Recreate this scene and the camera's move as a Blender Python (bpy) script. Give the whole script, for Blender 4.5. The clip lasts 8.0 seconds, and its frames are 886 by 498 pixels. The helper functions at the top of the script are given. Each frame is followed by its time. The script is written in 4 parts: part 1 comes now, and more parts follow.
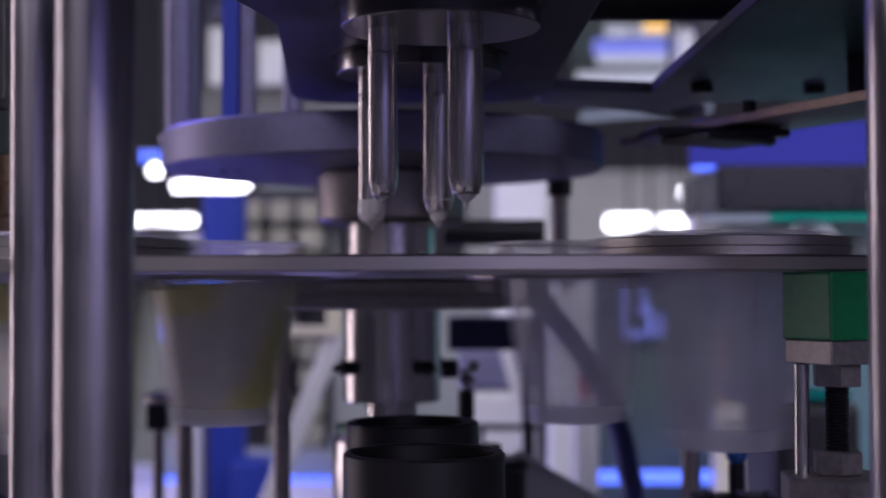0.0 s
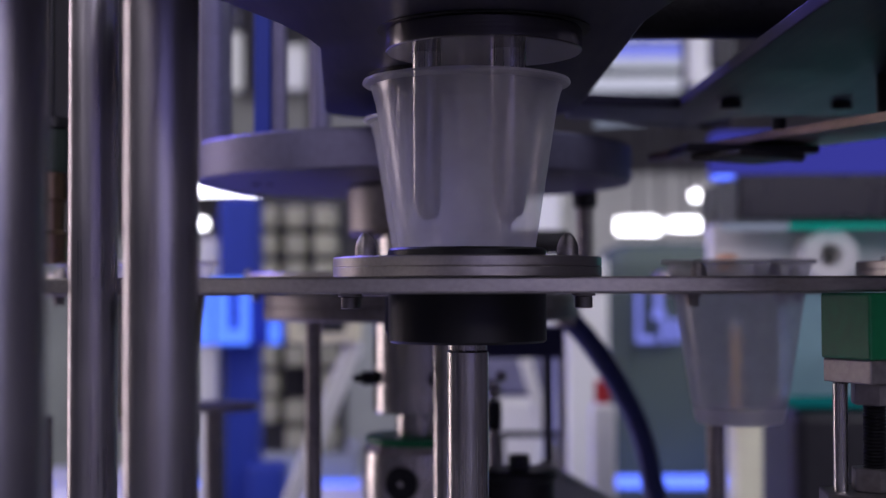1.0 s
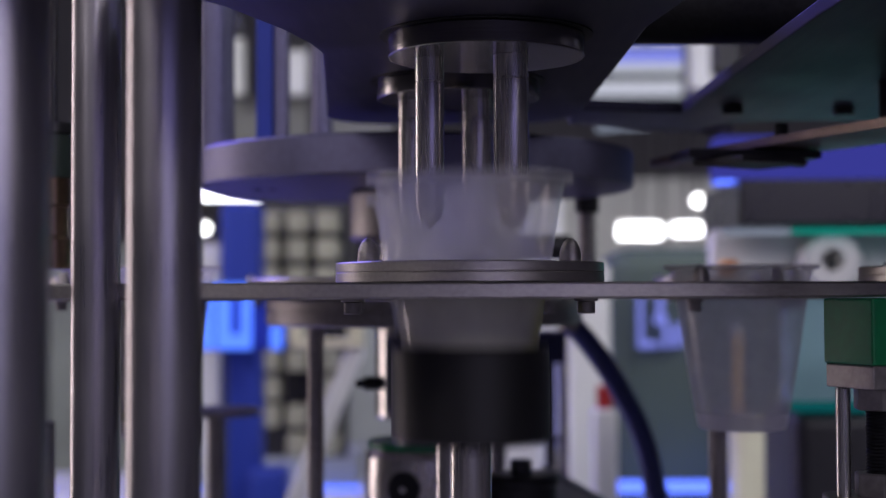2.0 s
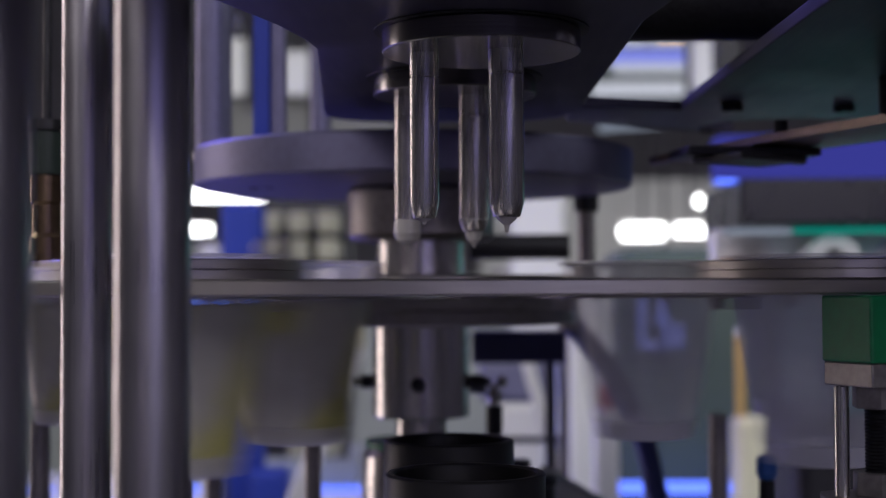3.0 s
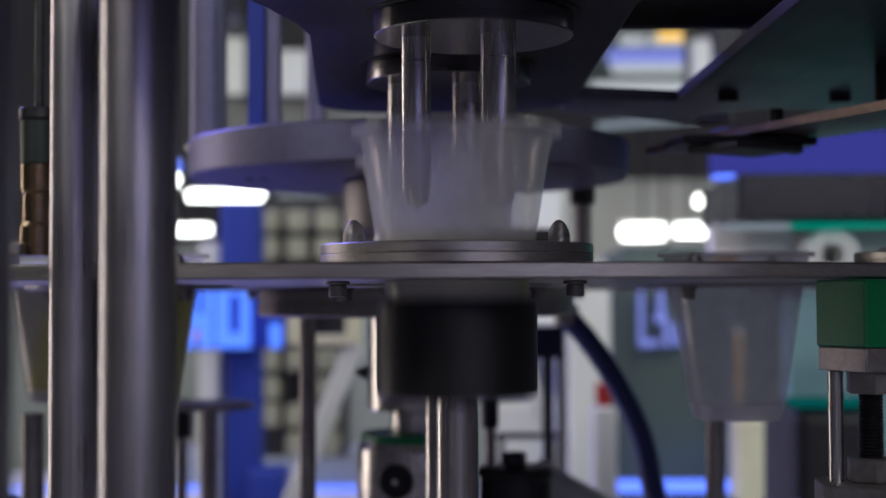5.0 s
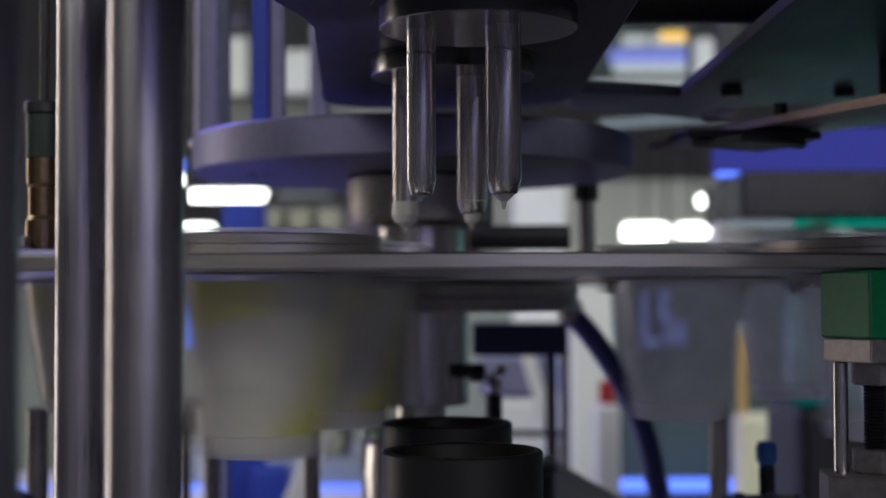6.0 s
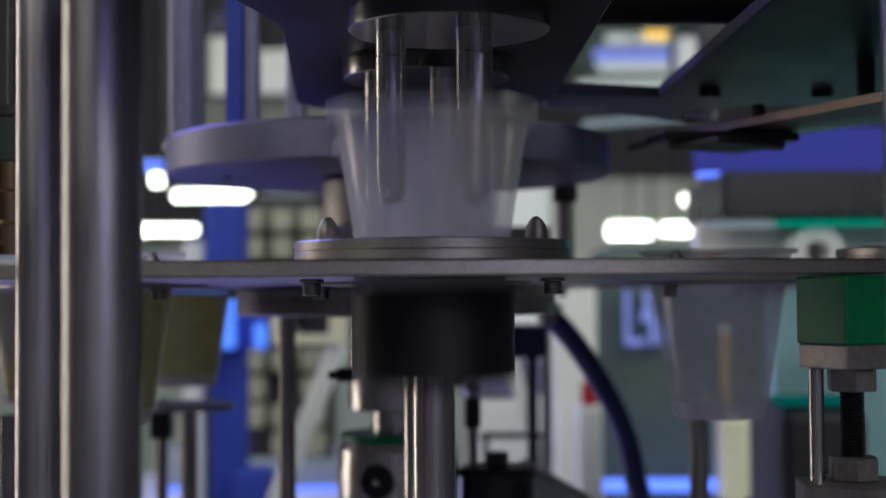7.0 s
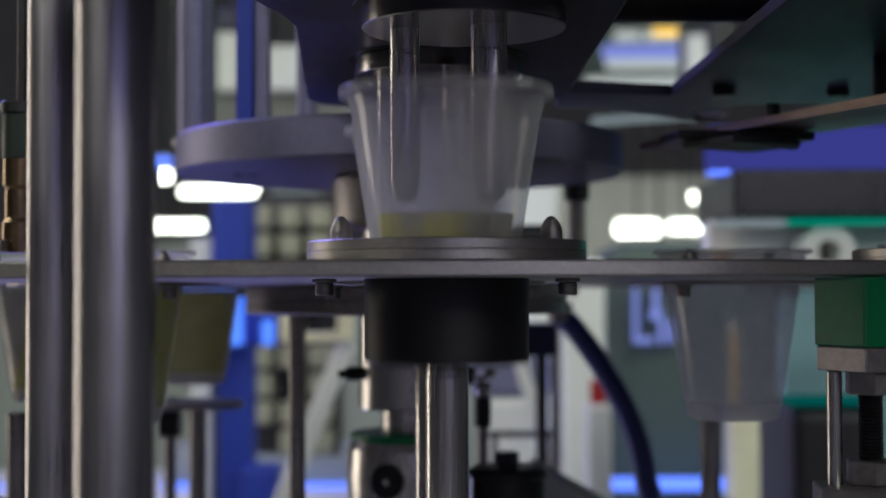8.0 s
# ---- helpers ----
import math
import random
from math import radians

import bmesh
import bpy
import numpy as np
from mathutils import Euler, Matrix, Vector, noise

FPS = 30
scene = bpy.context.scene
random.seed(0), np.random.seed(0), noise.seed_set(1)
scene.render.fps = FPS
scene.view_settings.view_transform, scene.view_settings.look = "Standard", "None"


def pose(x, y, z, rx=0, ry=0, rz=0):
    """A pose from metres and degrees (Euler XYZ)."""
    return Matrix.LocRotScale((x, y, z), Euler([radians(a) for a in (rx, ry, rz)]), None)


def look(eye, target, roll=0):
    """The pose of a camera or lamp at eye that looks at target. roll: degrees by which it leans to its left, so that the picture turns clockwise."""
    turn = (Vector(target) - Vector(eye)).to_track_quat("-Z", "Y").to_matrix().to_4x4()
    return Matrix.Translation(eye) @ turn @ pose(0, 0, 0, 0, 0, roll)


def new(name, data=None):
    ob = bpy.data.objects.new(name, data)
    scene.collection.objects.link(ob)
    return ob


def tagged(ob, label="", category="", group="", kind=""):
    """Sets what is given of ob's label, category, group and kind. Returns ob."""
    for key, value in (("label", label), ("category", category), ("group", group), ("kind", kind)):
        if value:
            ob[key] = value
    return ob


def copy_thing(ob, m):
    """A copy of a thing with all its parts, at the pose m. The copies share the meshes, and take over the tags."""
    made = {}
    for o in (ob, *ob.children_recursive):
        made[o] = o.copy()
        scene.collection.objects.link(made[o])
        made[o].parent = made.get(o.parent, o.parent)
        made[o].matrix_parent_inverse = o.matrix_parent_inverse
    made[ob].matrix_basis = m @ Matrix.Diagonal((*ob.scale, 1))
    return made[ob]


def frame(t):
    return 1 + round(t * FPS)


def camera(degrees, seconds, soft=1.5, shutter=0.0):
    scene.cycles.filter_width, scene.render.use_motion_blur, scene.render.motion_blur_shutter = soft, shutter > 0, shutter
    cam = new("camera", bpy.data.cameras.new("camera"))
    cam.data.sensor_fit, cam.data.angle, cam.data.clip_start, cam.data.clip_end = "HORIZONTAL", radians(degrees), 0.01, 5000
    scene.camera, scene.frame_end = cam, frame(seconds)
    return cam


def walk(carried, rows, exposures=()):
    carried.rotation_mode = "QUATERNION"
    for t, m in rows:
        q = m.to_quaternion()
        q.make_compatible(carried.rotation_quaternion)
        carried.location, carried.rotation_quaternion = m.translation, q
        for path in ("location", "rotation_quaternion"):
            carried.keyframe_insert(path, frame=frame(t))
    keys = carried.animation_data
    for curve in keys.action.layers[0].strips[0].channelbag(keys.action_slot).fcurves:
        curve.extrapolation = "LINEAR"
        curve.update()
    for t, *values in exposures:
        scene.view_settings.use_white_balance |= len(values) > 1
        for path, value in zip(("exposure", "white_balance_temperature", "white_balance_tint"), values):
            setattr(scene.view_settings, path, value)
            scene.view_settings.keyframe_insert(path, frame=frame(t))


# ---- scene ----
cam = camera(34.7, 8.0, soft=1.25, shutter=1.2)
PATH = [
    (0, (0.023, 0.07, 0.993), (-0.008, 2.069, 1.046), -0.2),
    (0.5, (0.01, 0.061, 0.999), (-0.023, 2.06, 1.051), -0.2),
    (1, (0.003, 0.055, 1.003), (-0.036, 2.053, 1.057), -0.2),
    (1.5, (0.002, 0.054, 1.004), (-0.038, 2.053, 1.062), -0.2),
    (3, (0.007, 0.062, 1.001), (-0.039, 2.061, 1.064), -0.2),
    (3.5, (0.01, 0.066, 1.001), (-0.038, 2.064, 1.064), -0.2),
    (4, (0.01, 0.065, 0.996), (-0.038, 2.064, 1.061), -0.2),
    (4.5, (0.012, 0.067, 0.993), (-0.034, 2.066, 1.059), -0.2),
    (6, (0.01, 0.066, 0.987), (-0.04, 2.064, 1.055), -0.2),
    (6.5, (0.017, 0.074, 0.983), (-0.016, 2.073, 1.052), -0.4),
    (7, (0.018, 0.078, 0.991), (-0.013, 2.077, 1.057), -0.4),
    (7.5, (0.016, 0.08, 0.991), (-0.025, 2.079, 1.055), -0.3),
    (8, (0.014, 0.085, 0.993), (-0.026, 2.083, 1.054), -0.2),
]
# the film camera's white balance drifts from violet to neutral
BALANCE = [(0.0, -0.08, 5720, 23), (1.5, -0.08, 5930, 16), (3.0, -0.08, 6080, 10), (4.5, -0.08, 6150, 4), (6.5, -0.08, 6330, -5), (8.0, -0.08, 6450, -8)]
walk(cam, [(t, look(eye, target, roll)) for t, eye, target, roll in PATH], BALANCE)
# a shallow depth of field, sharp at the filling nozzles
cam.data.dof.use_dof = True
cam.data.dof.focus_distance = 0.76
cam.data.dof.aperture_fstop = 5.6

# ---- light ----
world = bpy.data.worlds.new("hall_air")
scene.world = world
world.use_nodes = True
world.node_tree.nodes["Background"].inputs["Color"].default_value = (0.35, 0.32, 0.62, 1)
world.node_tree.nodes["Background"].inputs["Strength"].default_value = 0.02


def area(name, at, target, size_x, size_y, watts, colour, spread=180):
    data = bpy.data.lights.new(name, "AREA")
    data.shape, data.size, data.size_y = "RECTANGLE", size_x, size_y
    data.energy, data.color, data.spread = watts, colour, radians(spread)
    ob = new(name, data)
    ob.matrix_world = look(at, target)
    return tagged(ob, kind="structure")


# unseen lamps added behind the camera and over the next booths, white and blue
area("unseen_hall_light", (-2.6, 2.3, 1.5), (0, 1.0, 1.1), 0.55, 2.4, 23, (1.0, 0.81, 0.75))
# two front lamps added as fill for the cups and the machine
area("unseen_hall_light", (1.4, -2.4, 2.45), (0, 1.2, 1.0), 3.0, 1.2, 38, (1.0, 0.90, 0.88))
area("unseen_hall_light", (-2.2, -1.5, 2.9), (0, 1.2, 1.0), 2.0, 0.6, 34, (1.0, 0.88, 0.88))
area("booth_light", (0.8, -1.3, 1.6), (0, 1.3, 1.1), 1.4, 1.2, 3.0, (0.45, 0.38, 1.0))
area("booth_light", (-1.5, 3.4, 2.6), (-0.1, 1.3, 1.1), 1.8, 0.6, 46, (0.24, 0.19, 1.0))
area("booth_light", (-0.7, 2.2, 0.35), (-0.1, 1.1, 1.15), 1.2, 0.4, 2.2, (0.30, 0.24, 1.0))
# unseen fill added from both sides to brighten the booth behind
area("unseen_hall_light", (-2.6, 1.9, 3.0), (0.2, 4.0, 0.8), 2.0, 1.0, 17, (1.0, 0.99, 0.90), 115)
area("unseen_hall_light", (2.6, 1.9, 3.0), (-0.2, 4.0, 0.8), 2.0, 1.0, 28, (1.0, 0.99, 0.92), 115)
# the teal strip's upward throw, added as a lamp of its own
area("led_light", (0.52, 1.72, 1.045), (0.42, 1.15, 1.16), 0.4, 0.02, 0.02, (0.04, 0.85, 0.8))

# added fill on the hall behind the camera, for soft reflections in metal
area("unseen_hall_light", (0.0, -3.0, 5.7), (0, -4.6, 0.5), 6.0, 2.0, 100, (1.0, 0.93, 0.95))

# ---- materials ----
def material(name, colour, rough=0.5, metal=0.0, grain=0.08, scale=60.0, stretch=(1, 1, 1), bump=0.0, emit=0.0, rough_var=0.06, spread=1.0):
    m = bpy.data.materials.new(name)
    m.use_nodes = True
    n, l = m.node_tree.nodes, m.node_tree.links
    b = n["Principled BSDF"]
    co = n.new("ShaderNodeTexCoord")
    mp = n.new("ShaderNodeMapping")
    mp.inputs["Scale"].default_value = stretch
    l.new(co.outputs["Object"], mp.inputs["Vector"])
    fine = n.new("ShaderNodeTexNoise")
    fine.inputs["Scale"].default_value, fine.inputs["Detail"].default_value = scale, 5
    l.new(mp.outputs["Vector"], fine.inputs["Vector"])
    broad = n.new("ShaderNodeTexNoise")
    broad.inputs["Scale"].default_value, broad.inputs["Detail"].default_value = min(scale * 0.14, 14), 3
    l.new(co.outputs["Object"], broad.inputs["Vector"])
    add = n.new("ShaderNodeMath")
    l.new(fine.outputs["Fac"], add.inputs[0])
    l.new(broad.outputs["Fac"], add.inputs[1])
    half = n.new("ShaderNodeMath")
    half.operation = "MULTIPLY"
    half.inputs[1].default_value = 0.5
    l.new(add.outputs[0], half.inputs[0])
    ramp = n.new("ShaderNodeValToRGB")
    lo = tuple(max(0.0, c * (1 - 2.2 * grain)) for c in colour)
    hi = tuple(min(1.0, c * (1 + 2.2 * grain)) for c in colour)
    ramp.color_ramp.elements[0].position, ramp.color_ramp.elements[0].color = 0.32, (*lo, 1)
    ramp.color_ramp.elements[1].position, ramp.color_ramp.elements[1].color = 0.68, (*hi, 1)
    l.new(half.outputs[0], ramp.inputs["Fac"])
    l.new(ramp.outputs["Color"], b.inputs["Base Color"])
    rr = n.new("ShaderNodeMapRange")
    rr.inputs["From Min"].default_value, rr.inputs["From Max"].default_value = 0.3, 0.7
    rr.inputs["To Min"].default_value, rr.inputs["To Max"].default_value = max(0.03, rough - rough_var), min(1, rough + rough_var)
    l.new(half.outputs[0], rr.inputs["Value"])
    l.new(rr.outputs["Result"], b.inputs["Roughness"])
    b.inputs["Metallic"].default_value = metal
    if bump:
        bp = n.new("ShaderNodeBump")
        bp.inputs["Strength"].default_value, bp.inputs["Distance"].default_value = bump, 0.0006
        l.new(fine.outputs["Fac"], bp.inputs["Height"])
        l.new(bp.outputs["Normal"], b.inputs["Normal"])
    if emit:
        b.inputs["Emission Color"].default_value = (*colour, 1)
        b.inputs["Emission Strength"].default_value = emit
    return m


def glow(name, colour, strength):
    m = bpy.data.materials.new(name)
    m.use_nodes = True
    n, l = m.node_tree.nodes, m.node_tree.links
    n.remove(n["Principled BSDF"])
    e = n.new("ShaderNodeEmission")
    e.inputs["Color"].default_value, e.inputs["Strength"].default_value = (*colour, 1), strength
    l.new(e.outputs[0], n["Material Output"].inputs["Surface"])
    return m


def frosted(name, colour, clear, rough):
    """Milky, half see-through plastic: light passes scattered and straight."""
    m = bpy.data.materials.new(name)
    m.use_nodes = True
    n, l = m.node_tree.nodes, m.node_tree.links
    n.remove(n["Principled BSDF"])
    co = n.new("ShaderNodeTexCoord")
    noise_tex = n.new("ShaderNodeTexNoise")
    noise_tex.inputs["Scale"].default_value, noise_tex.inputs["Detail"].default_value = 45, 4
    l.new(co.outputs["Object"], noise_tex.inputs["Vector"])
    vary = n.new("ShaderNodeMapRange")
    vary.inputs["From Min"].default_value, vary.inputs["From Max"].default_value = 0.3, 0.7
    vary.inputs["To Min"].default_value, vary.inputs["To Max"].default_value = clear - 0.05, clear + 0.05
    l.new(noise_tex.outputs["Fac"], vary.inputs["Value"])
    tr = n.new("ShaderNodeBsdfTransparent")
    tr.inputs["Color"].default_value = (0.96, 0.96, 0.97, 1)
    tl = n.new("ShaderNodeBsdfTranslucent")
    tl.inputs["Color"].default_value = (*colour, 1)
    df = n.new("ShaderNodeBsdfDiffuse")
    df.inputs["Color"].default_value = (*colour, 1)
    gl = n.new("ShaderNodeBsdfGlossy")
    gl.inputs["Roughness"].default_value = rough
    a, b, c = (n.new("ShaderNodeMixShader") for _ in range(3))
    a.inputs["Fac"].default_value = 0.42
    l.new(tl.outputs[0], a.inputs[1])
    l.new(df.outputs[0], a.inputs[2])
    l.new(vary.outputs["Result"], b.inputs["Fac"])
    l.new(a.outputs[0], b.inputs[1])
    l.new(tr.outputs[0], b.inputs[2])
    c.inputs["Fac"].default_value = 0.085
    l.new(b.outputs[0], c.inputs[1])
    l.new(gl.outputs[0], c.inputs[2])
    l.new(c.outputs[0], n["Material Output"].inputs["Surface"])
    return m


def dessert(name, cream, sauce):
    """White cream with a flow of sauce down one side and a dab near the top of the other."""
    m = material(name, cream, 0.45, 0.0, 0.05, 60)
    n, l = m.node_tree.nodes, m.node_tree.links
    b = n["Principled BSDF"]
    base = b.inputs["Base Color"].links[0].from_socket
    co = n.new("ShaderNodeTexCoord")
    wobble = n.new("ShaderNodeTexNoise")
    wobble.inputs["Scale"].default_value, wobble.inputs["Detail"].default_value = 38, 3
    l.new(co.outputs["Object"], wobble.inputs["Vector"])

    def field(direction, offset):
        """How far a point lies along a direction, with an uneven front, from 0 to 1."""
        dot = n.new("ShaderNodeVectorMath")
        dot.operation = "DOT_PRODUCT"
        dot.inputs[1].default_value = direction
        l.new(co.outputs["Object"], dot.inputs[0])
        add = n.new("ShaderNodeMath")
        add.operation = "MULTIPLY_ADD"
        l.new(wobble.outputs["Fac"], add.inputs[0])
        add.inputs[1].default_value = 0.7
        l.new(dot.outputs["Value"], add.inputs[2])
        edge = n.new("ShaderNodeMapRange")
        edge.inputs["From Min"].default_value, edge.inputs["From Max"].default_value = offset, offset + 0.25
        l.new(add.outputs[0], edge.inputs["Value"])
        return edge.outputs["Result"]

    def both(a, c, operation):
        k = n.new("ShaderNodeMath")
        k.operation = operation
        l.new(a, k.inputs[0])
        l.new(c, k.inputs[1])
        return k.outputs[0]

    flow = both(field((16.0, 20.0, -12.0), -0.1), field((0, 0, 100.0), 1.45), "MULTIPLY")
    dab = both(field((-9.0, -26.0, 0.0), 1.05), field((-10.0, 0, 60.0), 4.5), "MULTIPLY")
    mix = n.new("ShaderNodeMix")
    mix.data_type = "RGBA"
    l.new(both(flow, dab, "MAXIMUM"), mix.inputs["Factor"])
    l.new(base, mix.inputs[6])
    mix.inputs[7].default_value = (*sauce, 1)
    l.new(mix.outputs[2], b.inputs["Base Color"])
    return m


STEEL_UP = material("steel_drawn_along_z", (0.56, 0.54, 0.52), 0.26, 1.0, 0.06, 900, (1, 1, 0.01), 0.05)
STEEL_POLE = material("steel_polished_bar", (0.46, 0.445, 0.46), 0.31, 1.0, 0.08, 700, (1, 1, 0.012), 0.06, rough_var=0.07)
STEEL_FLAT = material("steel_brushed_plate", (0.4, 0.38, 0.355), 0.4, 1.0, 0.08, 500, (1, 0.03, 1), 0.08)
STEEL_TURNED = material("steel_turned", (0.25, 0.24, 0.235), 0.22, 1.0, 0.06, 900, (0.02, 0.02, 1), 0.06)
STEEL_DULL = material("steel_dull", (0.33, 0.31, 0.3), 0.48, 1.0, 0.14, 220, (1, 1, 1), 0.12)
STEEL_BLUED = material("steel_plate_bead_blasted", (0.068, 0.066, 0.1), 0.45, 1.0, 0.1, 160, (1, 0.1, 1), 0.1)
ALU_GREY = material("aluminium_satin", (0.165, 0.16, 0.255), 0.48, 0.85, 0.07, 180, (1, 1, 1), 0.06)
BLACK_PLASTIC = material("black_plastic", (0.003, 0.003, 0.0035), 0.45, 0.0, 0.2, 240, (1, 1, 0.1), 0.1)
BLACK_STEEL = material("black_oxide_steel", (0.03, 0.03, 0.033), 0.36, 0.7, 0.2, 300, (1, 1, 1), 0.1)
GREEN_PLASTIC = material("green_plastic", (0.003, 0.2, 0.065), 0.42, 0.0, 0.1, 150, (1, 1, 1), 0.1)
BLUE_HOSE = material("blue_hose", (0.02, 0.03, 0.14), 0.35, 0.0, 0.15, 200, (1, 1, 1), 0.05)
BLUE_CAP = material("blue_fitting", (0.02, 0.1, 0.35), 0.4, 0.0, 0.1, 200)
BRASS = material("brass", (0.24, 0.17, 0.1), 0.22, 1.0, 0.1, 200)
CUP = frosted("frosted_polypropylene", (0.84, 0.84, 0.88), 0.57, 0.22)
CUP_THICK = frosted("frosted_polypropylene_thick", (0.82, 0.82, 0.85), 0.28, 0.2)
PRODUCT = dessert("cream_and_sauce", (0.64, 0.62, 0.45), (0.66, 0.63, 0.002))
DRIP = material("wet_white_drip", (0.6, 0.585, 0.55), 0.18, 0.0, 0.04, 80)
BROWN_STRIP = material("bronze_strip", (0.24, 0.19, 0.165), 0.4, 1.0, 0.12, 300, (1, 0.05, 1), 0.08)
DARK_PAINT = material("dark_grey_paint", (0.028, 0.028, 0.034), 0.5, 0.0, 0.12, 60, (1, 1, 1), 0.05)
# real blue paint, and the painted blue sheen of the profile bar
BLUE_PAINT_AND_SHEEN = material("blue_paint_and_sheen", (0.012, 0.035, 0.33), 0.55, 0.0, 0.1, 6)
WHITE_PAINT = material("white_paint", (0.8, 0.8, 0.78), 0.5, 0.0, 0.06, 5)
GREY_WALL = material("grey_panel", (0.36, 0.38, 0.37), 0.6, 0.0, 0.12, 3)
TEAL_WALL = material("grey_green_panel", (0.075, 0.105, 0.098), 0.6, 0.0, 0.12, 3)
BEIGE = material("beige_crate", (0.4, 0.39, 0.3), 0.6, 0.0, 0.16, 8)
FLOOR_MAT = material("pale_hall_floor", (0.2, 0.2, 0.225), 0.3, 0.0, 0.1, 2)
HALL_DARK = material("hall_shell", (0.4, 0.39, 0.42), 0.8, 0.0, 0.1, 1)
LAMP_WHITE = glow("lamp_white", (1.0, 0.97, 0.93), 9)
LAMP_BLUE = glow("led_blue", (0.12, 0.2, 1.0), 2.2)
LAMP_SIGN = glow("sign_blue", (0.1, 0.22, 1.0), 1.6)
# glow of the pale sign bars, also added to one header panel
PALE_BLUE_GLOW = glow("pale_blue_glow", (0.3, 0.33, 0.95), 0.8)
LAMP_TEAL = glow("led_teal", (0.02, 0.62, 0.46), 0.42)
LAMP_AMBER = glow("lamp_amber", (1.0, 0.55, 0.08), 1.6)
SEA_PANEL = material("sea_green_panel", (0.30, 0.52, 0.56), 0.35, 0.0, 0.1, 12)
CREAM = material("cream_carton", (0.85, 0.78, 0.58), 0.6, 0.0, 0.12, 12)
HOOD_PAINT = material("black_hood_paint", (0.011, 0.011, 0.013), 0.28, 0.0, 0.15, 30)
LAMP_TEAL_DIM = glow("led_teal_dim", (0.03, 0.5, 0.5), 0.16)
NAVY = material("navy_paint", (0.012, 0.014, 0.06), 0.45, 0.0, 0.12, 40)
RED_PAINT = material("red_paint", (0.4, 0.02, 0.02), 0.45, 0.0, 0.08, 40)
LAMP_SOFT = glow("lamp_soft_white", (0.92, 0.92, 1.0), 0.62)
LAMP_POST = glow("lit_post", (0.5, 0.48, 1.0), 0.8)
# glow of the dim lamp and pale strip, and of the beam's painted-in light
PALE_GLOW = glow("pale_glow", (0.45, 0.5, 0.6), 0.5)
AMBER_PLASTIC = material("amber_plastic", (0.62, 0.40, 0.14), 0.4, 0.0, 0.08, 60)
LILAC_PANEL = material("dull_violet_panel", (0.17, 0.17, 0.27), 0.5, 0.0, 0.1, 20)
GREY_DIM = material("dim_grey_panel", (0.19, 0.19, 0.18), 0.6, 0.0, 0.12, 4)
DARK_GREEN = material("dark_green_plastic", (0.002, 0.012, 0.008), 0.5, 0.0, 0.1, 120)
ORANGE = material("orange_plastic", (0.6, 0.22, 0.02), 0.45, 0.0, 0.08, 60)
LAMP_VIOLET = glow("screen_violet", (0.11, 0.11, 0.7), 0.4)

# ---- mesh helpers ----
def link(name, bm, mat, parent=None, label="", smooth=True):
    me = bpy.data.meshes.new(name)
    bmesh.ops.recalc_face_normals(bm, faces=bm.faces)
    if smooth:
        for f in bm.faces:
            f.smooth = True
        for e in bm.edges:
            if len(e.link_faces) == 2 and e.calc_face_angle(0) > 0.28:
                e.smooth = False
    bm.to_mesh(me)
    bm.free()
    me.materials.append(mat)
    ob = new(name, me)
    ob.parent = parent
    if label:
        ob["label"] = label
    return ob


def part(name, bm, mat, parent, label=""):
    return link(name, bm, mat, parent, label)


def thing(name, label, category, at=(0, 0, 0), rz=0, group="", kind=""):
    ob = new(name)
    ob.empty_display_size = 0.02
    ob.matrix_basis = pose(*at, 0, 0, rz)
    return tagged(ob, label, category, group, kind)


def lathe(profile, at=(0, 0, 0), seg=48, bm=None, closed=False):
    """A turned body: (radius, height) pairs spun about the upright axis through at."""
    bm = bm or bmesh.new()
    rings = []
    for r, z in profile:
        if r < 1e-6:
            rings.append([bm.verts.new((at[0], at[1], at[2] + z))])
        else:
            rings.append([bm.verts.new((at[0] + r * math.cos(2 * math.pi * i / seg), at[1] + r * math.sin(2 * math.pi * i / seg), at[2] + z)) for i in range(seg)])
    pairs = list(zip(rings, rings[1:])) + ([(rings[-1], rings[0])] if closed else [])
    for a, b in pairs:
        for i in range(seg):
            j = (i + 1) % seg
            if len(a) == 1 and len(b) > 1:
                bm.faces.new((a[0], b[i], b[j]))
            elif len(b) == 1 and len(a) > 1:
                bm.faces.new((a[i], b[0], a[j]))
            elif len(a) > 1:
                bm.faces.new((a[i], b[i], b[j], a[j]))
    return bm


def rod(r, z0, z1, at=(0, 0), seg=32, edge=0.0006, bm=None):
    e = min(edge, r * 0.4, (z1 - z0) * 0.4)
    return lathe([(0, z0), (r - e, z0), (r, z0 + e), (r, z1 - e), (r - e, z1), (0, z1)], (at[0], at[1], 0), seg, bm)


def block(sx, sy, sz, at=(0, 0, 0), rot=None, edge=0.001, bm=None):
    bm = bm or bmesh.new()
    m = Matrix.Translation(at) @ (rot or Matrix.Identity(4)) @ Matrix.Diagonal((sx, sy, sz, 1))
    made = bmesh.ops.create_cube(bm, size=1, matrix=m)["verts"]
    if edge:
        es = list({e for v in made for e in v.link_edges})
        bmesh.ops.bevel(bm, geom=es, offset=edge, segments=2, affect="EDGES", profile=0.5)
    return bm


